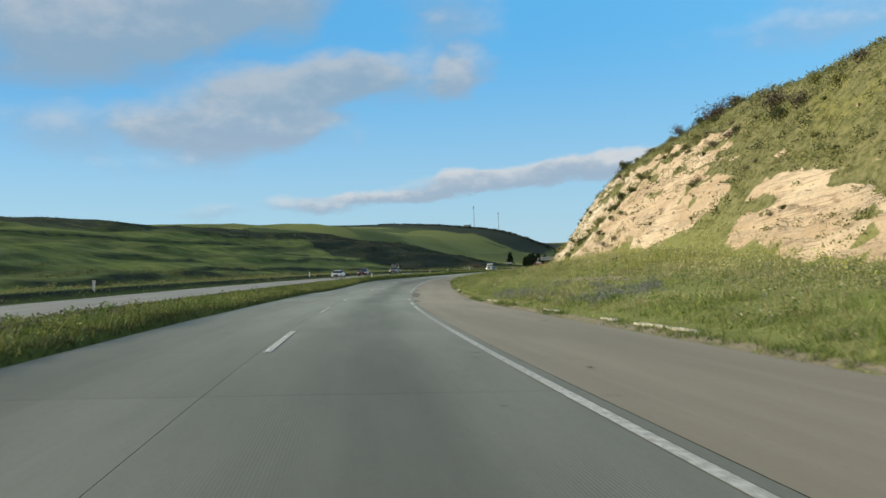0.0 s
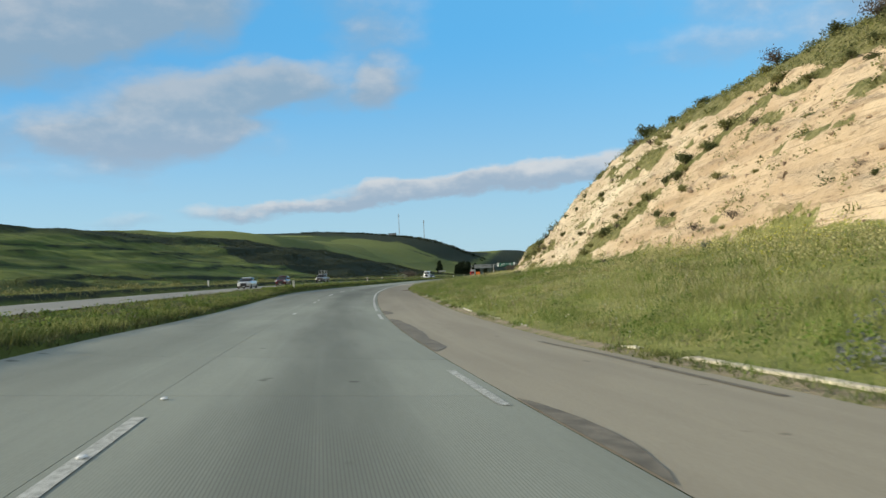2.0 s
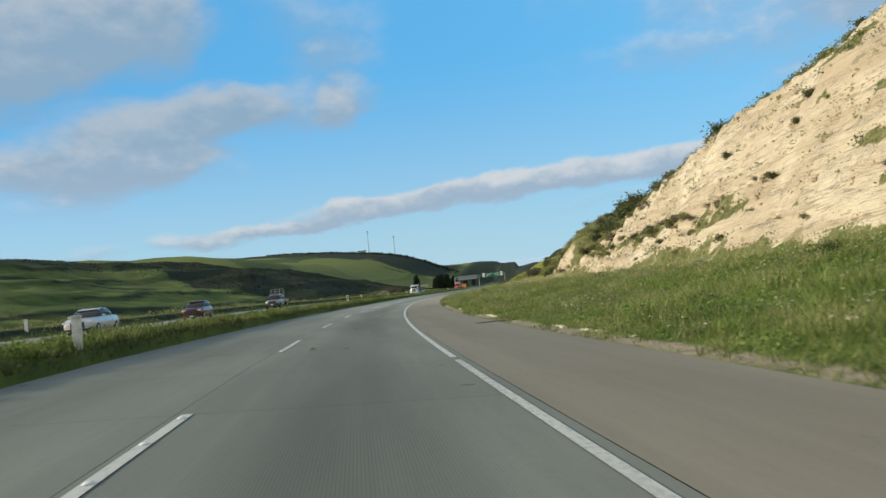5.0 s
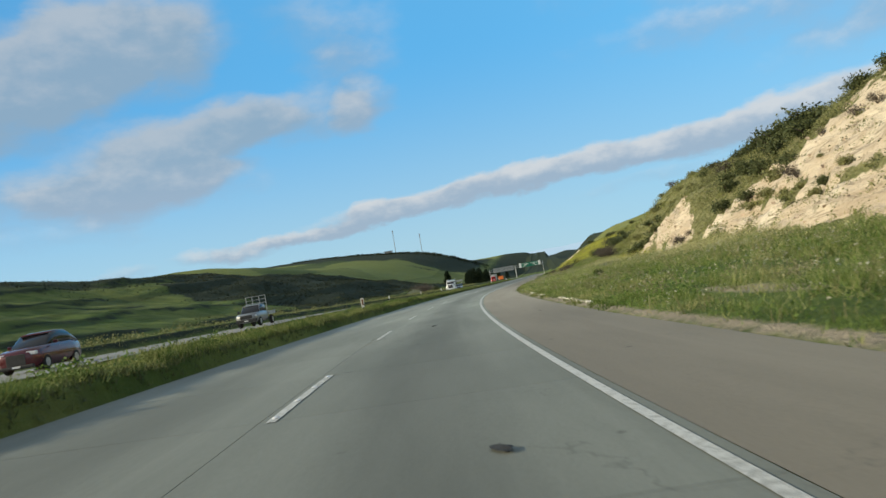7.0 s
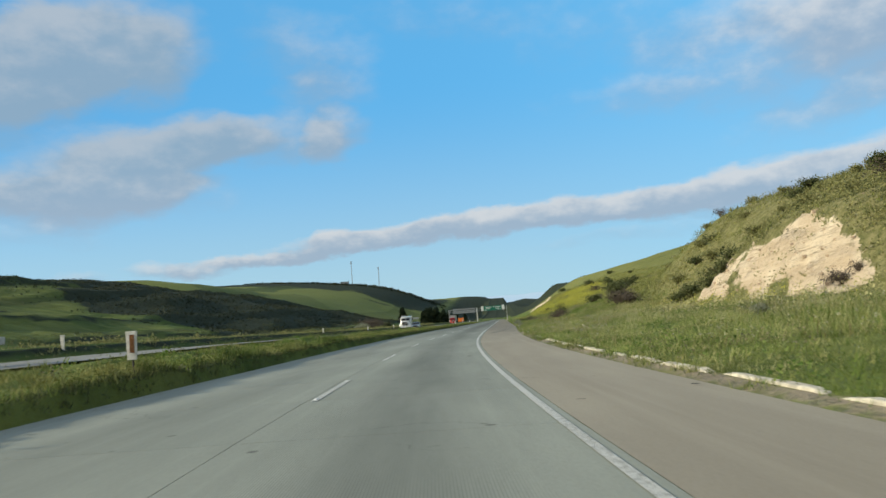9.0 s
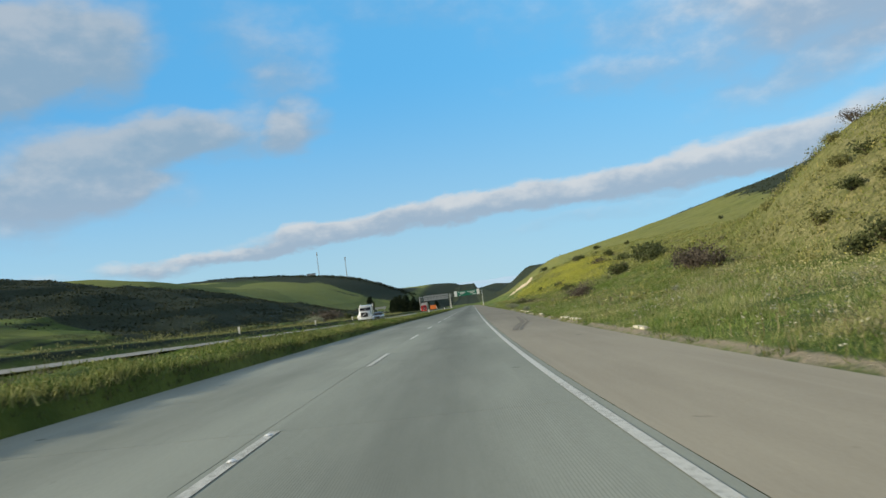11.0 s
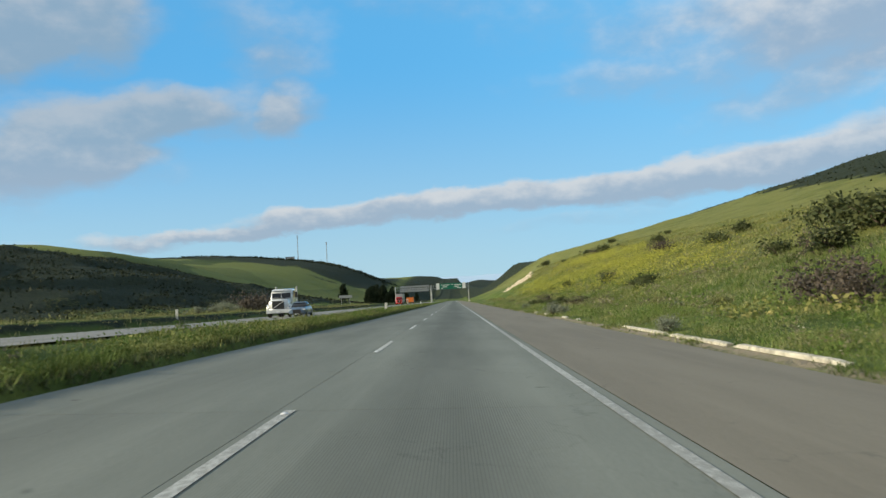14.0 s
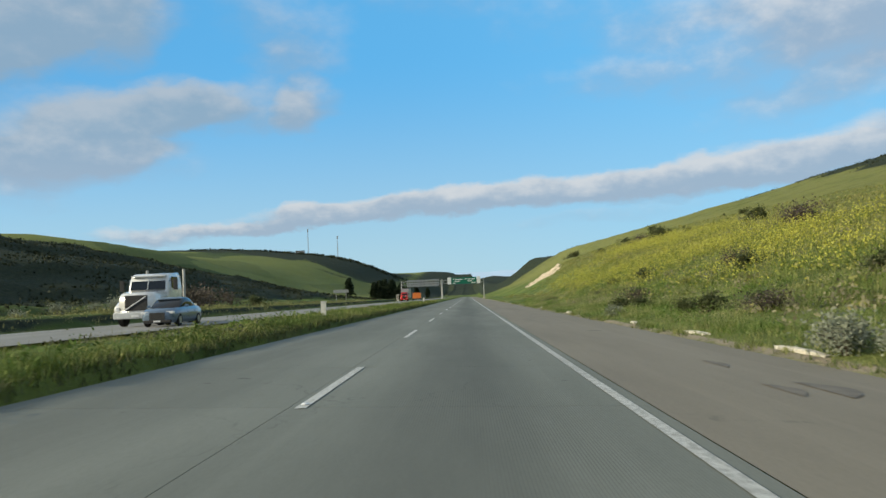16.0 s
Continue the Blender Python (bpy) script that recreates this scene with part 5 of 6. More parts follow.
# crest of the cut, gully, ledges
for kind, s, u, size in (
        ("twig", 86, 31.4, 2.2), ("twig", 89, 31.8, 1.8), ("twig", 83, 32.0, 1.6), ("dark", 95, 32.4, 1.1), ("twig", 104, 32.6, 1.6), ("dark", 137, 31.4, 1.9), ("twig", 141, 31.2, 1.3),
        ("twig", 66, 29, 1.9), ("twig", 59, 28, 1.6), ("dark", 48, 31.5, 1.7), ("dark", 61, 27.5, 1.3), ("dark", 120, 32.5, 1.1), ("dark", 128, 32.0, 1.0),
        ("dark", 183, 32.4, 2.0), ("dark", 186, 32.2, 1.4), ("dark", 172, 32.8, 1.3), ("dark", 176, 32.5, 1.0), ("dark", 166, 33, 1.2), ("dark", 193, 32.4, 0.9), ("dark", 201, 31.5, 1.2), ("dark", 205, 31, 1.6),
        ("dark", 213, 29, 2.3), ("dark", 216, 30.5, 2.6), ("dark", 219, 28.5, 2.2), ("dark", 222, 30, 2.4), ("dark", 225, 31.5, 2.0), ("dark", 229, 31, 2.2), ("dark", 234, 31.5, 1.8), ("dark", 210, 26.5, 1.8), ("dark", 216, 26, 1.7),
        ("dark", 240, 32, 2.0), ("dark", 247, 32.5, 1.5), ("dark", 213, 23.5, 1.3), ("dark", 220, 23, 1.4), ("dark", 260, 24, 1.8), ("dark", 258, 22.2, 1.5), ("dark", 223, 27, 2.0), ("twig", 236, 28, 2.0), ("dark", 262, 32.5, 1.6), ("dark", 287, 32.6, 1.4),
        # the first three twigs are added stand-ins for a dark recess in the rock
        ("twig", 227, 20.2, 0.95), ("twig", 226.6, 21.0, 0.8), ("twig", 227.3, 19.6, 0.9), ("dark", 262.5, 20.3, 1.7), ("dark", 264, 19.4, 1.4), ("dark", 327.5, 22.8, 3.0), ("dark", 331, 22.3, 2.6), ("dark", 324.5, 22.2, 2.2), ("dark", 323.6, 18, 2.0), ("twig", 327, 18.5, 1.8), ("dark", 335, 19.5, 1.6), ("twig", 307.5, 10.4, 1.9), ("twig", 310, 10.9, 1.6), ("twig", 305, 10.3, 1.5), ("twig", 287, 17, 2.3), ("twig", 284.6, 16.5, 2.2), ("twig", 289.5, 17.6, 2.1), ("twig", 282.5, 17.2, 1.8), ("dark", 366, 6.6, 0.9), ("dark", 364, 7.1, 0.8), ("dark", 353, 7.4, 0.9), ("dark", 354.6, 7.1, 0.8), ("twig", 349, 8.2, 1.1), ("twig", 372, 8.5, 1.3), ("dark", 344, 26.8, 2.4), ("dark", 347, 27.6, 1.9), ("dark", 372, 27.6, 2.2), ("dark", 376, 28, 1.8), ("dark", 384, 34, 2.0), ("twig", 388, 25, 2.4), ("twig", 392, 26, 2.0),
        ("dark", 420, 33, 2.0), ("dark", 350, 14.5, 1.2), ("dark", 353, 14, 1.0), ("dark", 347, 13.5, 0.9), ("dark", 371, 15, 1.3), ("twig", 376, 16, 1.4), ("dark", 395, 14, 1.2), ("dark", 405, 13, 1.1),
        ("sage", 335.4, 4.7, 0.85), ("sage", 336.3, 5.0, 0.8), ("sage", 334.6, 5.2, 0.7), ("sage", 306, 4.6, 0.7), ("sage", 360, 5.0, 0.8),
        ("sage", 396, -33, 1.6), ("sage", 393, -34, 1.2), ("sage", 401, -35, 2.3), ("sage", 404, -36, 2.4), ("sage", 407, -35.5, 2.0), ("twig", 421, -36, 4.0), ("twig", 425, -37, 4.2), ("twig", 430, -37, 3.8), ("twig", 436, -38, 3.2),
        ("sage", 386, -34, 1.3), ("sage", 378, -33, 1.0), ("twig", 445, -37, 2.4), ("dark", 455, -36, 2.2), ("sage", 340, -32, 0.9), ("sage", 318, -32, 0.8), ("dark", 60, -31, 1.0), ("dark", 84, -33, 1.2), ("dark", 110, -32, 1.0), ("sage", 135, -32, 1.2), ("dark", 150, -33, 0.9),
        ("dark", 470, 33, 2.4), ("dark", 540, 40, 2.0), ("dark", 560, 52, 2.2), ("dark", 570, 31, 2.4), ("dark", 605, 34, 2.6), ("twig", 500, 36, 2.4)):
    put_shrub(kind, s, u, size)
# smaller ones on the ledges
for i in range(96):
    s, u = RNG.uniform(45, 208), RNG.uniform(20.3, 31)
    put_shrub(("dark", "olive", "twig")[i % 3], s, u, RNG.uniform(0.3, 0.85))
# brush in the green bands across the cut and on the slope beyond it
for i in range(16):
    s = RNG.uniform(101, 122)
    put_shrub(("olive", "dark", "olive")[i % 3], s, float(np.interp(s, [98, 107, 109.5, 117, 123], [28, 24.6, 22.9, 22.3, 20.6])) + RNG.normal(0, 0.6), RNG.uniform(0.5, 1.2))
for i in range(30):
    put_shrub(("olive", "dark", "olive", "twig")[i % 4], RNG.uniform(148, 208), 22.6 + RNG.normal(0, 0.5), RNG.uniform(0.4, 0.95))
for i in range(44):
    s = RNG.uniform(200, 300)
    put_shrub(("olive", "olive", "dark", "olive", "twig")[i % 5], s, RNG.uniform(25.5 if 222 < s < 262 else 21, 36), RNG.uniform(0.6, 1.5))
for i in range(14):
    put_shrub(("olive", "olive", "twig", "dark")[i % 4], RNG.uniform(36, 110), RNG.uniform(26, 33), RNG.uniform(0.5, 1.3))
for s, u, size in ((225, 25.2, 1.5), (228, 26, 1.4), (260, 21.6, 1.5), (263, 22.4, 1.3)):
    put_shrub("dark", s, u, size)
for i in range(38):
    put_shrub(("olive", "sage", "dark", "olive", "twig")[i % 5], RNG.uniform(20, 470), RNG.uniform(7, 19), RNG.uniform(0.3, 0.75))
for i in range(14):
    put_shrub("dark", RNG.uniform(262, 520), RNG.uniform(20, 60), RNG.uniform(0.5, 1.3))

# ------------------------------------------------------------------ trees by the far gantries
def cypress(height, wide):
    root = new("cypress_tree")
    tagged(root, "tall dark green conifer in a clump beside the road", "tree", "dark conifers")
    part("trunk", tube_bm((0, 0, -0.3), (0, 0, height * 0.9), height * 0.022, height * 0.006, 8), M_BARK, root)
    n = 420
    t = RNG.rand(n) ** 0.8
    a = RNG.uniform(0, 6.28, n)
    r = wide * 1.25 * (1 - t) ** 0.45 * (0.5 + 0.5 * RNG.rand(n)) * (0.8 + 0.4 * np.sin(a * 3 + t * 13))
    p = np.stack([np.cos(a) * r, np.sin(a) * r, height * (0.1 + 0.92 * t)], -1)
    v, f = flecks(p, height * 0.045, 5, height * 0.02)
    thing("crown", mesh_of("crown", v, f), M_DARKLEAF, root)
    return root


_trees = [cypress(14, 3.4), cypress(11, 3.0)]
for i, (s, u, sc) in enumerate(((900, -59, 1.0), (905, -66, 1.0), (890, -54, 0.85), (915, -50, 0.9), (880, -81, 1.0), (930, -46, 0.75), (950, -40, 0.7), (860, -62, 0.7), (960, -52, 0.9), (700, -44, 0.7), (980, -33, 0.6), (870, -48, 0.75), (895, -62, 0.8), (893, -57, 0.9), (908, -55, 1.0), (912, -60, 0.8), (903, -63, 0.95), (885, -58, 0.8), (925, -55, 0.9), (918, -64, 0.85), (935, -50, 0.7))):
    z = float(land_z(np.array([s]), np.array([u]))[0])
    m = Matrix.Translation(road_xyz(s, u, z).tolist())
    ob = _trees[i] if i < 2 else copy_thing(_trees[i % 2], m)
    ob.matrix_basis = m @ Matrix.Diagonal((sc, sc, sc, 1))


# ------------------------------------------------------------------ masts on the ridge
def mast(height):
    root = new("radio_mast")
    tagged(root, "slender grey lattice radio mast on the ridge", "radio mast", "radio masts")
    legs = [(math.cos(a) * 1.0, math.sin(a) * 1.0) for a in (0.5, 2.6, 4.7)]
    for x, y in legs:
        part("leg", tube_bm((x, y, -2), (x * 0.55, y * 0.55, height), 0.22, 0.16, 6), M_STEEL, root)
    for i in range(14):
        z0, z1 = height * i / 14, height * (i + 1) / 14
        bm = bmesh.new()
        for j in range(3):
            (xa, ya), (xb, yb) = legs[j], legs[(j + 1) % 3]
            ka, kb = 1 - 0.45 * z0 / height, 1 - 0.45 * z1 / height
            tube_bm((xa * ka, ya * ka, z0), (xb * kb, yb * kb, z1), 0.09, 0.09, 4, bm)
            tube_bm((xa * kb, ya * kb, z1), (xb * kb, yb * kb, z1), 0.09, 0.09, 4, bm)
        part("brace", bm, M_STEEL, root)
    for z in (0.9, 0.97):
        part("antenna_drum", tube_bm((0, -1.3, height * z), (0, 1.3, height * z), 1.4, 1.4, 12), M_STEEL, root, "pale round dish antenna")
    return root


def ridge_place(s, u, dz=0.0):
    return road_xyz(s, u, float(land_z(np.array([s]), np.array([u]))[0]) + dz).tolist()


for s, u, top in ((2010, -322, 152.0), (2030, -265, 136.0)):
    base = ridge_place(s, u)
    mast(top - base[2]).matrix_basis = Matrix.Translation(base)
hut = new("mast_hut")
tagged(hut, "low pale building at the foot of the masts", "hut")
part("wall", box_bm(-9, 9, -4, 4, -2, 4.5, 0.05), M_SIGNBACK, hut)
part("roof", box_bm(-9.6, 9.6, -4.6, 4.6, 4.5, 5.1, 0.05), M_BLACK, hut, "dark flat roof")
hut.matrix_basis = Matrix.Translation(ridge_place(2005, -338))


# ------------------------------------------------------------------ kerbs, posts, lane buttons
def kerb_piece(s0, s1, u, tip):
    """One broken length of concrete kerb, its edges chipped."""
    n = max(3, int((s1 - s0) / 0.5))
    ss = np.linspace(s0, s1, n)
    prof = np.array([[-0.085, -0.15], [-0.08, 0.075], [-0.06, 0.095], [0.06, 0.1], [0.085, 0.08], [0.09, -0.15]])
    prof[1:5, 1] += 0.055 if s0 > 240 or s0 < 60 else 0.015
    v = []
    for i, s in enumerate(ss):
        j = (RNG.rand(6, 2) - 0.5) * np.array([0.014, 0.012])
        drop = -0.09 * (i in (0, n - 1)) * RNG.rand()
        v.append(road_xyz(s + (RNG.rand(6) - 0.5) * 0.12 * (i in (0, n - 1)), u + tip * (i / (n - 1) - 0.5) + prof[:, 0] + j[:, 0], road_z(s, u) + prof[:, 1] + j[:, 1] + drop))
    v = np.concatenate(v)
    f = []
    for i in range(n - 1):
        for j in range(6):
            a, b = i * 6 + j, i * 6 + (j + 1) % 6
            f.append((a, b, b + 6, a + 6))
    me = bpy.data.meshes.new("kerb")
    me.from_pydata(v.tolist(), [], f + [tuple(range(5, -1, -1)), tuple(range((n - 1) * 6, n * 6))])
    return thing("kerb", me, M_KERB, None, "broken length of pale concrete kerb along the verge", "kerb", "kerb lengths")


for a, b in ((6, 11), (17, 21), (22.5, 24), (29, 32), (44.5, 48), (48.2, 55), (57, 58), (67, 69), (71.5, 78), (78.3, 83), (96, 99), (104, 106), (116.5, 118), (118.5, 121.5), (122.3, 124), (133, 136), (147, 149), (166.5, 171), (171.2, 176), (182, 186), (186.3, 190), (190.2, 194), (194.4, 198), (198, 201),
             (201.4, 203.2), (204, 208), (208.2, 213), (213.3, 217), (217.6, 221), (221.5, 226), (226.2, 230), (243, 245), (256.5, 260.5), (260.7, 264.5), (279, 281), (293.5, 299), (299.2, 304.5), (304.8, 311.5), (322, 323), (326, 328), (335.5, 337.8), (343, 345), (352, 353), (371, 373), (390, 392), (420, 423), (450, 454)):
    kerb_piece(a, b, KERB_U + float(kerb_shift((a + b) / 2)) + 0.42 + RNG.uniform(-0.04, 0.06), RNG.uniform(-0.08, 0.08))


def marker_post(rusty):
    root = new("marker_post")
    tagged(root, "white roadside marker post with a rusty band" if rusty else "short white roadside marker post in the grass", "marker post", "marker posts")
    low = 0.36 if rusty else -0.2
    bm = box_bm(-0.1, 0.1, -0.035, 0.035, low, 1.02 if rusty else 0.82, 0.01)
    for v in bm.verts:
        if v.co.z > 0.6:
            v.co.x *= 1.25
    part("post", bm, M_POST, root)
    if rusty:
        part("plate", box_bm(-0.035, 0.075, -0.046, -0.037, 0.52, 0.94, 0.003), M_RUST, root, "rust-stained plate")
        part("stake", tube_bm((0, 0.05, -0.6), (0, 0.05, 0.9), 0.025, 0.025, 8), M_BLACK, root, "thin dark stake")
    else:
        part("cap", box_bm(-0.13, 0.13, -0.05, 0.05, 0.8, 0.84, 0.008), M_POST, root)
    return root


_posts = {True: marker_post(True), False: marker_post(False)}
_seen = set()
for s, u, rusty, size in ((200.0, -8.45, True, 1.0), (356.8, -7.9, False, 0.95), (401.3, -8.4, True, 0.95), (448, -8.4, False, 0.95), (70.6, -26, False, 1.0), (159, -26, False, 1.0), (232, -26, False, 1.05), (310, -26, False, 0.9), (353.7, -26, False, 0.95), (395, -26, False, 0.95), (120, -7.9, False, 0.9)):
    z = float(land_z(np.array([s]), np.array([u]))[0])
    a = float(np.interp(s, S_AX, PSI))
    m = Matrix.Translation(road_xyz(s, u, z).tolist()) @ Matrix.Rotation(-a, 4, "Z") @ Matrix.Rotation(RNG.uniform(-0.05, 0.05), 4, "Y")
    ob = copy_thing(_posts[rusty], m) if rusty in _seen else _posts[rusty]
    _seen.add(rusty)
    ob.matrix_basis = Matrix.Translation((0, 0, max(0.0, float(road_z(s, u)) + 0.42 - z) if rusty else 0.0)) @ m @ Matrix.Diagonal((size, size, size, 1))


def lane_button():
    bm = bmesh.new()
    bmesh.ops.create_uvsphere(bm, u_segments=10, v_segments=6, radius=0.045)
    for v in bm.verts:
        v.co.z = max(0, v.co.z) * 0.42
    me = bpy.data.meshes.new("lane_button")
    bm.to_mesh(me)
    bm.free()
    return thing("lane_button", me, M_LAMP, None, "small white ceramic button on a lane dash", "road stud", "lane studs")


_button = None
for i in range(-1, 40):
    a = 14.87 + 15.0 * (i - 1)
    # some are mostly worn away
    runs = {29: [(a + 0.1, a + 2.4), (a + 3.1, a + 3.5), (a + 4.2, a + 4.7)], 44: [(a + 0.7, a + 3.6)], 59: [], 74: [(a + 0.6, a + 1.7)], 89: [(a, a + 1.6), (a + 3.5, a + 4.4)]}.get(int(a), [(a, a + 5.13)])
    for r0, r1 in runs:
        ribbon("lane_dash", np.linspace(r0, r1, 4), [-3.56, -3.44], 0.008, M_DASH, label="white painted lane dash on grey concrete", category="road line", group="lane dashes", kind="structure")
    for j in range(4):
        s = a + 0.3 + j * 1.5
        if RNG.rand() < 0.55 or s > 480 or int(a) == 59:
            continue
        m = Matrix.Translation(road_xyz(s, -3.5, float(road_z(s, -3.5)) + 0.012).tolist())
        if _button is None:
            _button = lane_button()
            _button.matrix_basis = m
        else:
            copy_thing(_button, m)


# ------------------------------------------------------------------ litter on the road
def scrap(size, long, mat, label, category, name):
    """A torn, flattened lump lying on the road."""
    bm = bmesh.new()
    bmesh.ops.create_icosphere(bm, subdivisions=2, radius=1.0)
    for v in bm.verts:
        k = 0.65 + 0.7 * RNG.rand()
        v.co = Vector((v.co.x * k * size, v.co.y * k * size * long, max(v.co.z, -0.2) * size * 0.22 * k))
    me = bpy.data.meshes.new(name)
    bm.to_mesh(me)
    bm.free()
    return thing(name, me, mat, None, label, category, "litter on the road")


for s, u, size, long, turn in ((120.4, -2.8, 0.06, 2.0, 0.4), (119.8, -2.0, 0.04, 1.3, 1.2), (130.9, -2.0, 0.05, 1.6, 0.2), (146.6, -1.2, 0.06, 2.4, 0.5), (168.2, -1.9, 0.085, 0.7, 0.0), (209.4, -2.1, 0.035, 1.2, 0.9), (208.5, -0.5, 0.05, 1.8, 2.2), (193.3, 2.5, 0.035, 2.4, 1.3), (167.8, 1.6, 0.035, 1.3, 0.5), (12.0, 0.9, 0.035, 1.5, 1.1)):
    ob = scrap(size, long, M_TYRE, "torn black scrap of tyre lying on the road", "tyre scrap", "tyre_scrap")
    ob.matrix_basis = Matrix.Translation(road_xyz(s, u, float(road_z(s, u)) + 0.02).tolist()) @ Matrix.Rotation(turn, 4, "Z")
stick = thing("stick", bpy.data.meshes.new("stick"), M_BARK, None, "long dry stick lying on the shoulder", "stick")
bm = bmesh.new()
tube_bm((-0.75, 0, 0), (0, 0.05, 0.015), 0.022, 0.018, 7, bm)
tube_bm((0, 0.05, 0.015), (0.7, -0.03, 0), 0.018, 0.008, 7, bm)
bm.to_mesh(stick.data)
bm.free()
stick.matrix_basis = Matrix.Translation(road_xyz(130.1, 2.95, float(road_z(130.1, 2.95)) + 0.025).tolist()) @ Matrix.Rotation(0.0, 4, "Z")


# ------------------------------------------------------------------ gantries
def gantry(s, u0, u1, top, label):
    root = new("sign_gantry")
    tagged(root, label, "sign gantry", "sign gantries")
    z0 = 0.0
    for u in (u0, u1):
        part("post", tube_bm((u, 0, -0.4), (u, 0, top), 0.19, 0.16, 12), M_STEEL, root)
        part("foot", box_bm(u - 0.45, u + 0.45, -0.45, 0.45, -0.3, 0.35, 0.03), M_KERB, root, "concrete footing")
    for z in (top - 0.35, top - 1.6):
        for y in (-0.25, 0.25):
            part("chord", tube_bm((u0, y, z), (u1, y, z), 0.07, 0.07, 8), M_STEEL, root)
    n = 10
    for i in range(n):
        a, b = u0 + (u1 - u0) * i / n, u0 + (u1 - u0) * (i + 1) / n
        za, zb = (top - 0.35, top - 1.6) if i % 2 else (top - 1.6, top - 0.35)
        part("brace", tube_bm((a, -0.25, za), (b, -0.25, zb), 0.045, 0.045, 6), M_STEEL, root)
    root.matrix_basis = Matrix.Translation(road_xyz(s, 0, 0.2).tolist())
    return root


g1 = gantry(662, -12.2, 5.1, 8.0, "steel gantry over the road with a green sign")
pan = part("green_panel", box_bm(-8.0, 2.2, -0.5, -0.42, 5.9, 8.5, 0.02), M_GREENSIGN, g1, "green direction sign with white lines of writing")
for i, (a, b, z) in enumerate(((-7.4, -6.9, 7.9), (-6.6, -3.6, 7.75), (-6.6, -4.6, 7.0), (-2.6, -1.9, 7.9), (-1.4, 1.6, 7.75), (-1.4, 0.6, 7.0), (-7.4, -6.4, 6.3), (0.0, 1.8, 6.3))):
    part("writing_bar", box_bm(a, b, -0.515, -0.503, z - 0.16, z + 0.16), M_WHITESIGN, pan)
part("white_panel", box_bm(-9.6, -8.15, -0.5, -0.42, 5.9, 8.7, 0.02), M_WHITESIGN, g1, "upright white sign panel")
part("white_panel", box_bm(2.35, 3.8, -0.5, -0.42, 5.9, 8.7, 0.02), M_WHITESIGN, g1, "upright white sign panel")
g2 = gantry(640, -26.8, -11.2, 7.6, "steel gantry seen from behind over the opposite carriageway")
for z0, z1 in ((5.2, 5.95), (6.15, 6.85), (7.05, 7.8)):
    back = part("sign_back", box_bm(-24.7, -12.3, -0.42, -0.34, z0, z1, 0.02), M_SIGNBACK, g2, "bare grey back of a sign plank")
    part("stiffener", box_bm(-24.6, -12.4, -0.5, -0.424, (z0 + z1) / 2 - 0.06, (z0 + z1) / 2 + 0.06), M_STEEL, back)
for x in (-23.5, -20.2, -16.9, -13.6):
    part("upright", box_bm(x - 0.07, x + 0.07, -0.6, -0.505, 5.0, 7.95), M_STEEL, g2)
small = new("roadside_sign")
tagged(small, "small white road sign on two posts", "road sign")
for x in (-1.4, 1.4):
    part("post", tube_bm((x, 0, -0.3), (x, 0, 3.0), 0.05, 0.05, 8), M_STEEL, small)
part("panel", box_bm(-2.2, 2.2, -0.08, -0.03, 2.6, 3.5, 0.01), M_SIGNBACK, small, "plain white sign panel")
small.matrix_basis = Matrix.Translation(ridge_place(560, -38))


# ------------------------------------------------------------------ vehicles (nose towards -y)
def loft(rings, cap=True):
    """A body skinned over cross-sections of equal size."""
    bm = bmesh.new()
    rows = [[bm.verts.new(p) for p in r] for r in rings]
    n = len(rows[0])
    for a, b in zip(rows, rows[1:]):
        for i in range(n):
            bm.faces.new((a[i], a[(i + 1) % n], b[(i + 1) % n], b[i]))
    if cap:
        bm.faces.new(rows[0])
        bm.faces.new(rows[-1][::-1])
    bmesh.ops.recalc_face_normals(bm, faces=bm.faces)
    for f in bm.faces:
        f.smooth = True
    return bm


def section(y, w, z0, z1, top):
    """A car's cross-section: sill, bulging flank, shoulder, narrower top."""
    h = z1 - z0
    half = [(w * 0.86, z0), (w * 0.98, z0 + h * 0.25), (w, z0 + h * 0.55), (w * 0.95, z0 + h * 0.85), (top, z1)]
    return [(-x, y, z) for x, z in half] + [(x, y, z) for x, z in half[::-1]]


def wheel(root, x, y, r, w=0.2):
    side = 1 if x > 0 else -1
    bm = tube_bm((x - w / 2, y, r), (x + w / 2, y, r), r, r, 20)
    bmesh.ops.bevel(bm, geom=[e for e in bm.edges if len(e.link_faces) == 2 and any(len(f.verts) > 4 for f in e.link_faces)], offset=0.03, segments=2, affect="EDGES")
    tyre = part("wheel", bm, M_TYRE, root)
    part("rim", tube_bm((x + side * (w / 2 - 0.03), y, r), (x + side * (w / 2 + 0.006), y, r), r * 0.62, r * 0.55, 14), M_RIM, tyre)


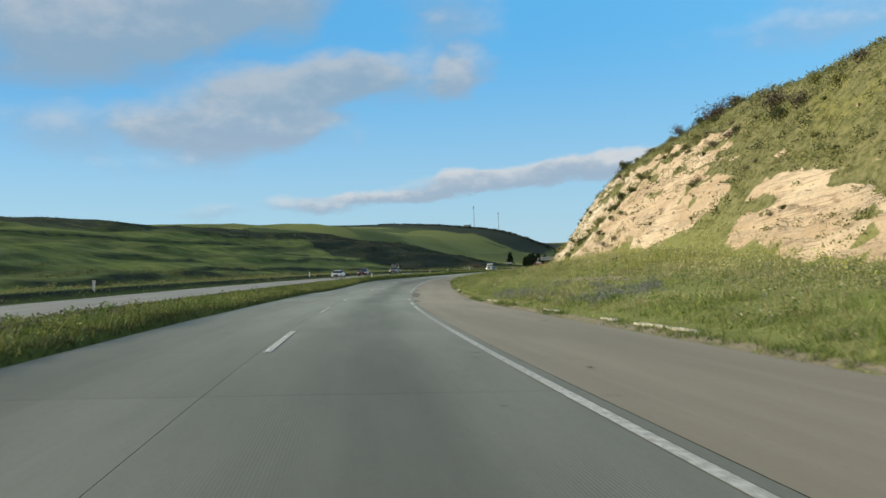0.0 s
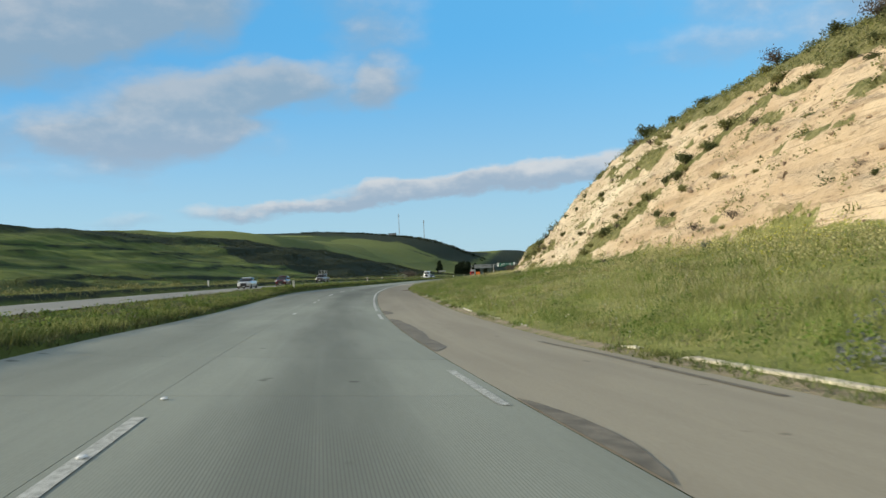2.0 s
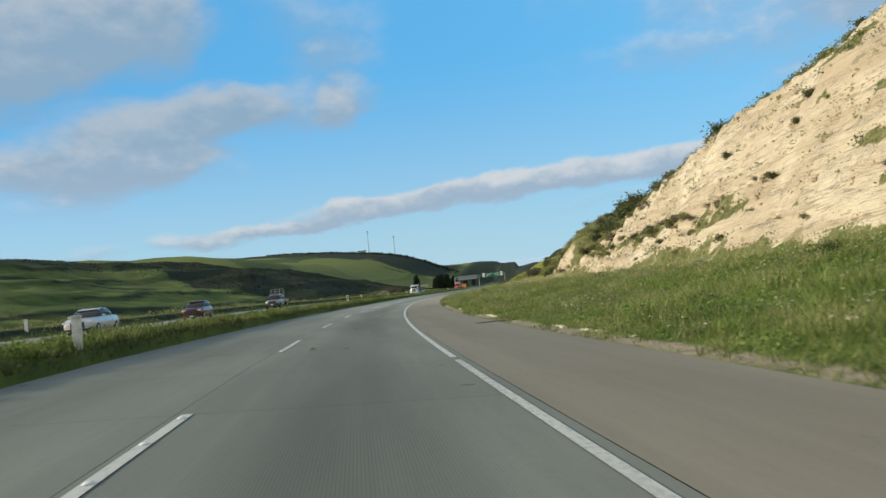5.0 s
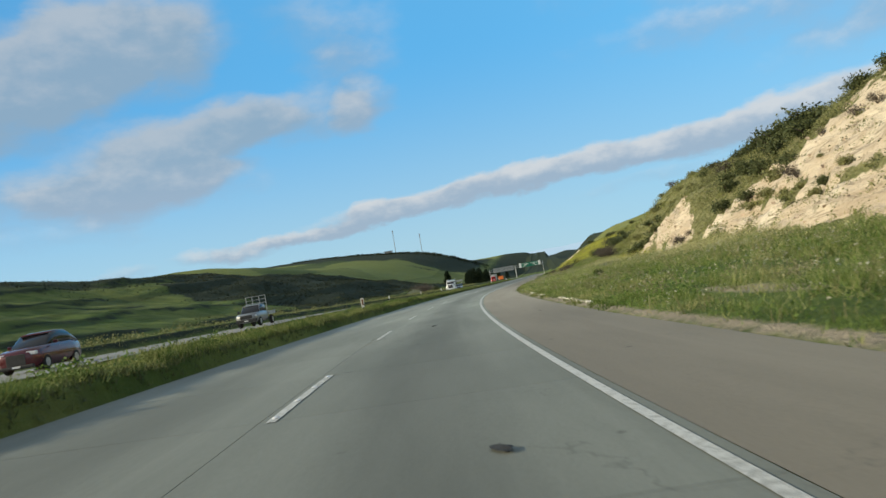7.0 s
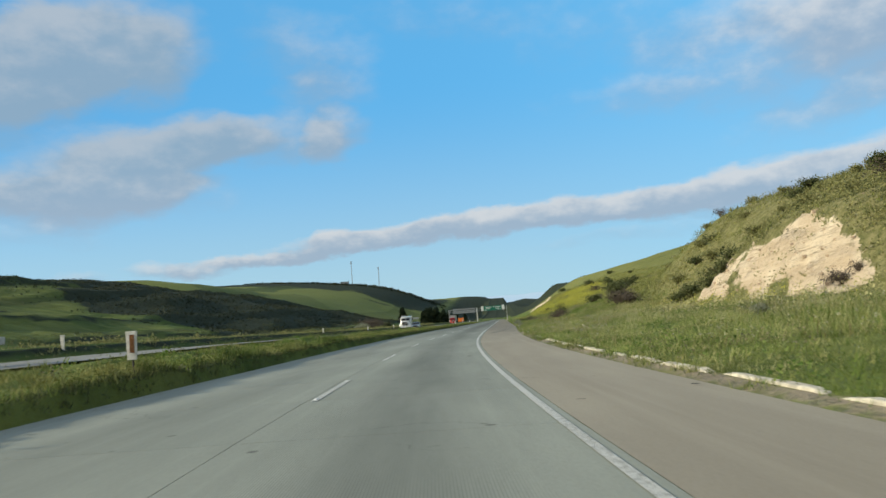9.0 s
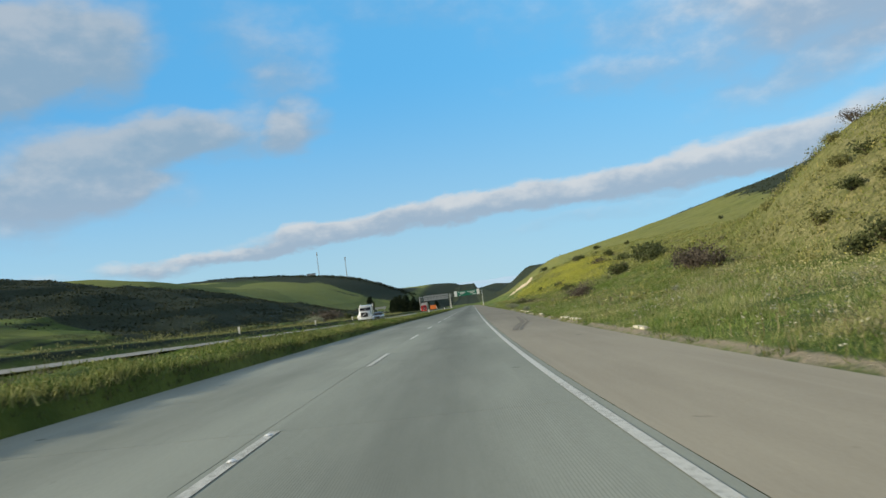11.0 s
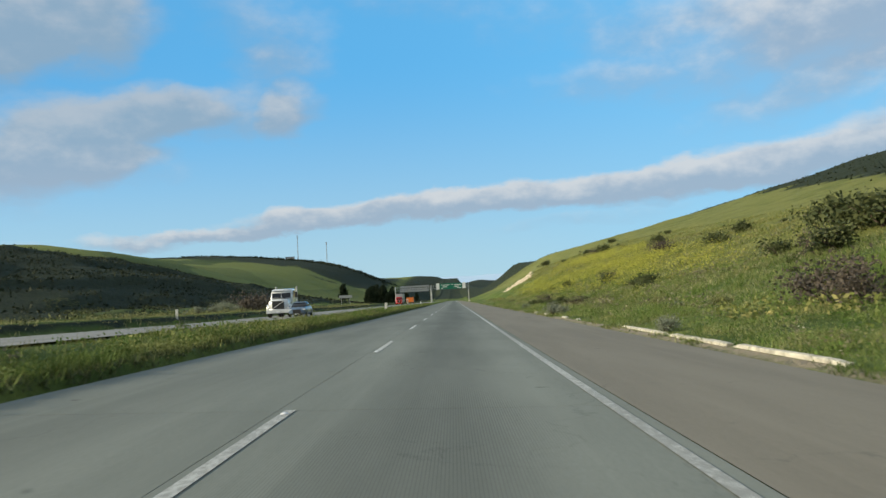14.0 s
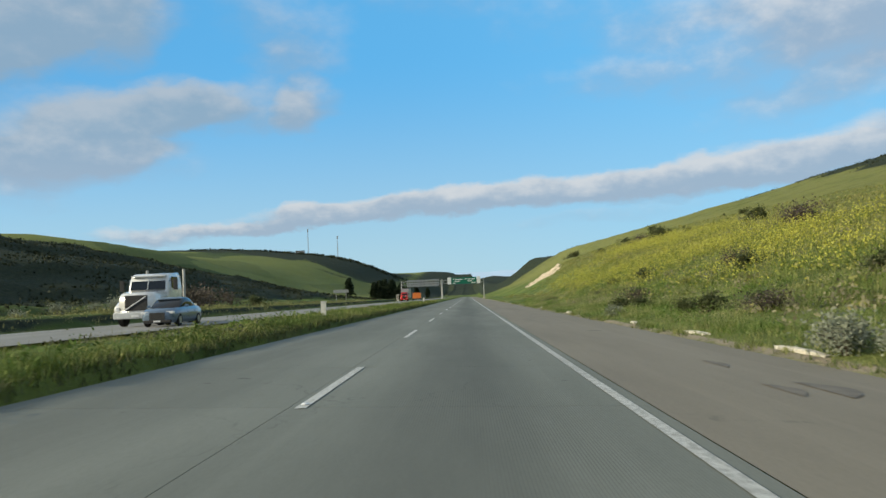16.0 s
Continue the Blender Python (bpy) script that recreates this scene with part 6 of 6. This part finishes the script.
def car(name, label, paint, length=4.5, width=1.78, height=1.45, kind="sedan"):
    root = new(name)
    tagged(root, label, "car", "passing vehicles")
    L, W, H = length / 2, width / 2, height
    hood = 0.62 * H
    body = [section(-L, W * 0.72, 0.3, 0.5 * H, W * 0.6), section(-L + 0.12, W * 0.9, 0.2, 0.57 * H, W * 0.78), section(-L + 0.6, W, 0.18, hood, W * 0.85), section(-L + 1.15, W, 0.18, hood + 0.04, W * 0.88),
            section(0, W, 0.17, hood + 0.08, W * 0.88), section(L - 1.0, W, 0.18, hood + 0.1, W * 0.86), section(L - 0.25, W * 0.96, 0.22, hood + 0.06, W * 0.8), section(L, W * 0.8, 0.32, 0.52 * H, W * 0.66)]
    part("body", loft(body), paint, root)
    back = L - (0.75 if kind == "sedan" else 0.15)
    z = hood + 0.05
    cab = [section(-L + 1.1, W * 0.86, z - 0.06, z, W * 0.84), section(-L + 1.75, W * 0.85, z - 0.06, H - 0.08, W * 0.66), section(-L + 2.3, W * 0.85, z - 0.06, H, W * 0.66), section(back - 0.9, W * 0.85, z - 0.06, H - 0.03, W * 0.66), section(back, W * 0.82, z - 0.06, z + 0.06, W * 0.72)]
    part("greenhouse", loft(cab), M_GLASS, root, "dark tinted windows")
    roof = [section(-L + 1.7, W * 0.68, H - 0.1, H - 0.055, W * 0.62), section(-L + 2.3, W * 0.7, H - 0.05, H + 0.02, W * 0.62), section(back - 0.9, W * 0.7, H - 0.08, H - 0.01, W * 0.62), section(back - 0.75, W * 0.68, H - 0.15, H - 0.1, W * 0.6)]
    part("roof", loft(roof), paint, root)
    for sx in (-1, 1):
        part("pillar", tube_bm((sx * W * 0.8, -L + 1.25, z), (sx * W * 0.67, -L + 1.85, H - 0.06), 0.035, 0.03, 6), paint, root)
        part("pillar", tube_bm((sx * W * 0.84, 0.1, z), (sx * W * 0.68, 0.15, H - 0.05), 0.035, 0.03, 6), M_BLACK, root)
        part("headlight", box_bm(sx * W * 0.72 - 0.2, sx * W * 0.72 + 0.2, -L + 0.02, -L + 0.22, 0.44 * H, 0.53 * H, 0.03), M_LAMP, root, "clear headlight")
        part("mirror", box_bm(sx * (W + 0.1) - 0.09, sx * (W + 0.1) + 0.09, -L + 1.45, -L + 1.55, z, z + 0.13, 0.02), paint, root)
        wheel(root, sx * (W - 0.09), -L + 0.82, 0.32)
        wheel(root, sx * (W - 0.09), L - 0.85, 0.32)
    part("grille", box_bm(-W * 0.45, W * 0.45, -L - 0.012, -L + 0.05, 0.34, 0.49 * H, 0.015), M_BLACK, root, "black grille")
    part("bumper", box_bm(-W * 0.8, W * 0.8, -L - 0.03, -L + 0.12, 0.2, 0.34, 0.04), M_BLACK, root)
    part("number_plate", box_bm(-0.17, 0.17, -L - 0.045, -L - 0.032, 0.24, 0.32), M_WHITESIGN, root, "plain pale plate")
    return root


def park(ob, s, u, zf=opposite_z, turn=0.0):
    a = float(np.interp(s, S_AX, PSI))
    ob.matrix_basis = Matrix.Translation(road_xyz(s, u, float(zf(np.array(float(s)))) + 0.005).tolist()) @ Matrix.Rotation(-a + radians(turn), 4, "Z")
    return ob


def paint(name, col, rough=0.25, metal=0.2):
    m = plain(name, col, rough, metal, 0.06, 3)
    m.node_tree.nodes["Principled BSDF"].inputs["Coat Weight"].default_value = 0.6
    return m


# the pickup's silver-grey, darkened because its front stands in shadow
P_SHADED_GREY = paint("shaded_grey_paint", (0.24, 0.25, 0.26), 0.35, 0.4)
P_SILVER, P_RED, P_WHITE, P_BLUE, P_TRUCKRED, P_ORANGE = (paint("silver_paint", (0.6, 0.61, 0.62), 0.3, 0.4), paint("dark_red_paint", (0.09, 0.012, 0.018)), paint("white_paint", (0.75, 0.76, 0.76)), paint("slate_blue_paint", (0.14, 0.2, 0.28), 0.3, 0.3), paint("bright_red_paint", (0.6, 0.03, 0.02)), paint("orange_paint", (0.75, 0.19, 0.03), 0.5, 0))
park(car("sedan", "silver-white saloon car on the opposite carriageway", P_SILVER, 4.7, 1.82, 1.47), 152, -18.8)
park(car("hatchback", "dark red five-door car on the opposite carriageway", P_RED, 4.2, 1.78, 1.6, "hatch"), 176, -19.0)
park(car("saloon_car", "slate blue saloon car beside a white lorry cab", P_BLUE, 4.5, 1.75, 1.45), 364, -17.0)


def pickup(label):
    root = new("pickup_truck")
    tagged(root, label, "pickup truck", "passing vehicles")
    W, H, L = 0.92, 1.8, 2.65
    body = [section(-L, W * 0.85, 0.45, 1.0, W * 0.75), section(-L + 0.15, W * 0.96, 0.4, 1.08, W * 0.86), section(-L + 0.9, W, 0.38, 1.14, W * 0.9), section(-L + 1.3, W, 0.38, 1.18, W * 0.9), section(0.25, W, 0.38, 1.2, W * 0.92), section(0.6, W, 0.4, 1.2, W * 0.92)]
    part("body", loft(body), P_SHADED_GREY, root)
    cab = [section(-L + 1.15, W * 0.9, 1.1, 1.16, W * 0.86), section(-L + 1.75, W * 0.88, 1.1, H - 0.06, W * 0.7), section(-L + 2.2, W * 0.88, 1.1, H, W * 0.7), section(0.4, W * 0.88, 1.1, H - 0.04, W * 0.72), section(0.56, W * 0.88, 1.1, 1.2, W * 0.84)]
    part("greenhouse", loft(cab), M_GLASS, root, "dark cab windows")
    part("roof", loft([section(-L + 1.72, W * 0.72, H - 0.1, H - 0.05, W * 0.66), section(-L + 2.2, W * 0.74, H - 0.05, H + 0.02, W * 0.66), section(0.42, W * 0.74, H - 0.08, H - 0.01, W * 0.68)]), P_SHADED_GREY, root)
    part("flatbed", box_bm(-0.95, 0.95, 0.68, L + 0.1, 0.82, 0.92, 0.015), M_STEEL, root, "flat steel load bed")
    for sx in (-1, 1):
        part("bed_side", box_bm(sx * 0.93 - 0.03, sx * 0.93 + 0.03, 0.68, L + 0.1, 0.92, 1.12, 0.01), M_STEEL, root)
        part("headlight", box_bm(sx * 0.7 - 0.16, sx * 0.7 + 0.16, -L + 0.02, -L + 0.2, 0.8, 0.95, 0.03), M_LAMP, root)
        part("mirror", box_bm(sx * 1.05 - 0.1, sx * 1.05 + 0.1, -L + 1.5, -L + 1.6, 1.2, 1.42, 0.02), M_BLACK, root)
        part("pillar", tube_bm((sx * W * 0.86, -L + 1.25, 1.17), (sx * W * 0.72, -L + 1.8, H - 0.04), 0.04, 0.035, 6), P_SHADED_GREY, root)
        wheel(root, sx * 0.82, -L + 0.9, 0.38, 0.24)
        wheel(root, sx * 0.82, L - 0.9, 0.38, 0.24)
    rack = bmesh.new()
    for x in (-0.85, -0.3, 0.3, 0.85):
        tube_bm((x, 0.72, 0.9), (x, 0.72, 2.5), 0.03, 0.03, 6, rack)
    for z in (1.3, 1.6, 1.9, 2.2, 2.5):
        tube_bm((-0.85, 0.72, z), (0.85, 0.72, z), 0.025, 0.025, 6, rack)
    part("headache_rack", rack, M_STEEL, root, "pale steel ladder rack behind the cab")
    part("bumper", box_bm(-0.88, 0.88, -L - 0.1, -L + 0.08, 0.42, 0.66, 0.04), M_BLACK, root)
    part("grille", box_bm(-0.5, 0.5, -L - 0.02, -L + 0.06, 0.7, 0.98, 0.02), M_BLACK, root)
    part("number_plate", box_bm(-0.17, 0.17, -L - 0.115, -L - 0.102, 0.48, 0.58), M_WHITESIGN, root)
    return root


park(pickup("silver-grey flatbed pickup, darkened for shade, with a steel rack on the opposite carriageway"), 210, -19.3)


def tractor(name, label, coat, trailer=None):
    """A bonneted lorry cab, with or without its box."""
    root = new(name)
    tagged(root, label, "lorry", "passing vehicles")
    part("chassis", box_bm(-0.45, 0.45, -3.2, 4.2, 0.6, 0.9, 0.02), M_BLACK, root)
    part("bonnet", loft([section(-3.3, 0.95, 0.65, 1.66, 0.8), section(-3.1, 1.05, 0.6, 1.8, 0.85), section(-1.6, 1.12, 0.6, 1.98, 0.95)]), coat, root)
    part("cab", loft([section(-1.6, 1.16, 0.7, 2.0, 1.04), section(-1.38, 1.18, 0.7, 2.72, 1.0), section(-1.05, 1.18, 0.7, 2.9, 0.98), section(0.5, 1.18, 0.7, 2.98, 0.99), section(0.62, 1.16, 0.7, 2.92, 0.97)]), coat, root)
    bm = bmesh.new()
    vs = [bm.verts.new(p) for p in ((-0.99, -1.66, 2.0), (0.99, -1.66, 2.0), (0.94, -1.36, 2.7), (-0.94, -1.36, 2.7), (-0.99, -1.6, 2.0), (0.99, -1.6, 2.0), (0.94, -1.3, 2.7), (-0.94, -1.3, 2.7))]
    for q in ((0, 1, 2, 3), (7, 6, 5, 4), (0, 4, 5, 1), (1, 5, 6, 2), (2, 6, 7, 3), (3, 7, 4, 0)):
        bm.faces.new([vs[i] for i in q])
    part("windscreen", bm, M_GLASS, root, "dark split windscreen")
    part("screen_bar", tube_bm((0, -1.67, 2.0), (0, -1.37, 2.7), 0.025, 0.025, 6), coat, root)
    part("visor", box_bm(-1.0, 1.0, -1.52, -1.2, 2.72, 2.8, 0.03), coat, root)
    part("grille", box_bm(-0.62, 0.62, -3.36, -3.22, 0.85, 1.68, 0.03), M_BLACK, root, "black grille with a diagonal bar")
    part("grille_bar", tube_bm((-0.58, -3.38, 0.9), (0.58, -3.38, 1.62), 0.03, 0.03, 6), M_LAMP, root)
    part("bumper", box_bm(-1.22, 1.22, -3.5, -3.15, 0.42, 0.78, 0.06), coat, root)
    part("number_plate", box_bm(-0.2, 0.2, -3.52, -3.505, 0.5, 0.62), M_WHITESIGN, root)
    for sx in (-1, 1):
        part("mudguard", loft([section(-3.2, 0.24, 0.75, 1.1, 0.16), section(-2.7, 0.28, 0.85, 1.35, 0.2), section(-1.9, 0.26, 0.75, 1.1, 0.18)]), coat, root).location.x = sx * 1.02
        part("headlight", box_bm(sx * 0.98 - 0.16, sx * 0.98 + 0.16, -3.3, -3.16, 0.86, 1.06, 0.03), M_LAMP, root)
        part("mirror", box_bm(sx * 1.52 - 0.12, sx * 1.52 + 0.12, -1.5, -1.42, 1.95, 2.55, 0.02), M_BLACK, root)
        part("mirror_arm", tube_bm((sx * 1.13, -1.35, 2.45), (sx * 1.5, -1.46, 2.5), 0.02, 0.02, 6), M_BLACK, root)
        part("exhaust", tube_bm((sx * 1.1, 1.2, 0.8), (sx * 1.1, 1.2, 3.2), 0.08, 0.08, 10), M_STEEL, root)
        part("side_window", box_bm(sx * 1.17 - 0.012, sx * 1.17 + 0.012, -1.1, -0.2, 2.05, 2.7, 0.005), M_GLASS, root)
        for y, r in ((-2.5, 0.5), (2.4, 0.5), (3.6, 0.5)):
            wheel(root, sx * 1.02, y, r, 0.3)
    if trailer:
        part("cargo_box", box_bm(-1.28, 1.28, 1.5, 12.5, 1.1, 4.1, 0.04), trailer, root, "plain lorry box body")
    return root


park(tractor("lorry_cab", "white bonneted lorry cab without a trailer", P_WHITE), 369, -19.6)
park(tractor("red_lorry", "bright red lorry with a box body", P_TRUCKRED, M_STEEL), 596, -22.4)
barrier = new("site_trailer")
tagged(barrier, "orange works trailer parked on the median edge", "trailer")
part("box", box_bm(-1.3, 1.3, -1.6, 1.6, 0.7, 2.5, 0.06), P_ORANGE, barrier)
part("drawbar", tube_bm((0, -1.6, 0.6), (0, -2.8, 0.5), 0.05, 0.05, 8), M_BLACK, barrier)
for sx in (-1, 1):
    wheel(barrier, sx * 1.25, 0.2, 0.42, 0.22)
park(barrier, 590, -18.0)

# ------------------------------------------------------------------ concrete slabs of the carriageway
def slab(s0, s1, u0, u1):
    top = [(s, float(warp(s, u))) for s in (s0, s1) for u in (u0, u1)]
    v = [road_xyz(s, u, float(road_z(s, u))) for s, u in top] + [road_xyz(s, u, float(road_z(s, u)) - 0.06) for s, u in top]
    suv = np.array([(s, u, 0.0) for s, u in top] * 2)
    f = np.array([(0, 1, 3, 2), (0, 4, 5, 1), (1, 5, 7, 3), (3, 7, 6, 2), (2, 6, 4, 0)])[:, ::-1]
    me = mesh_of("slab", np.array(v), f, False, {"suv": suv, "stretch_tone": concrete_tone(suv[:, 0])})
    return thing("slab", me, M_CONCRETE, road_bed)


for i in range(-8, 96):
    a = i * 5.0
    for u0, u1 in ((-7.3, -3.648), (-3.64, 0.19)):
        slab(a + 0.006, a + 4.994, u0, u1)
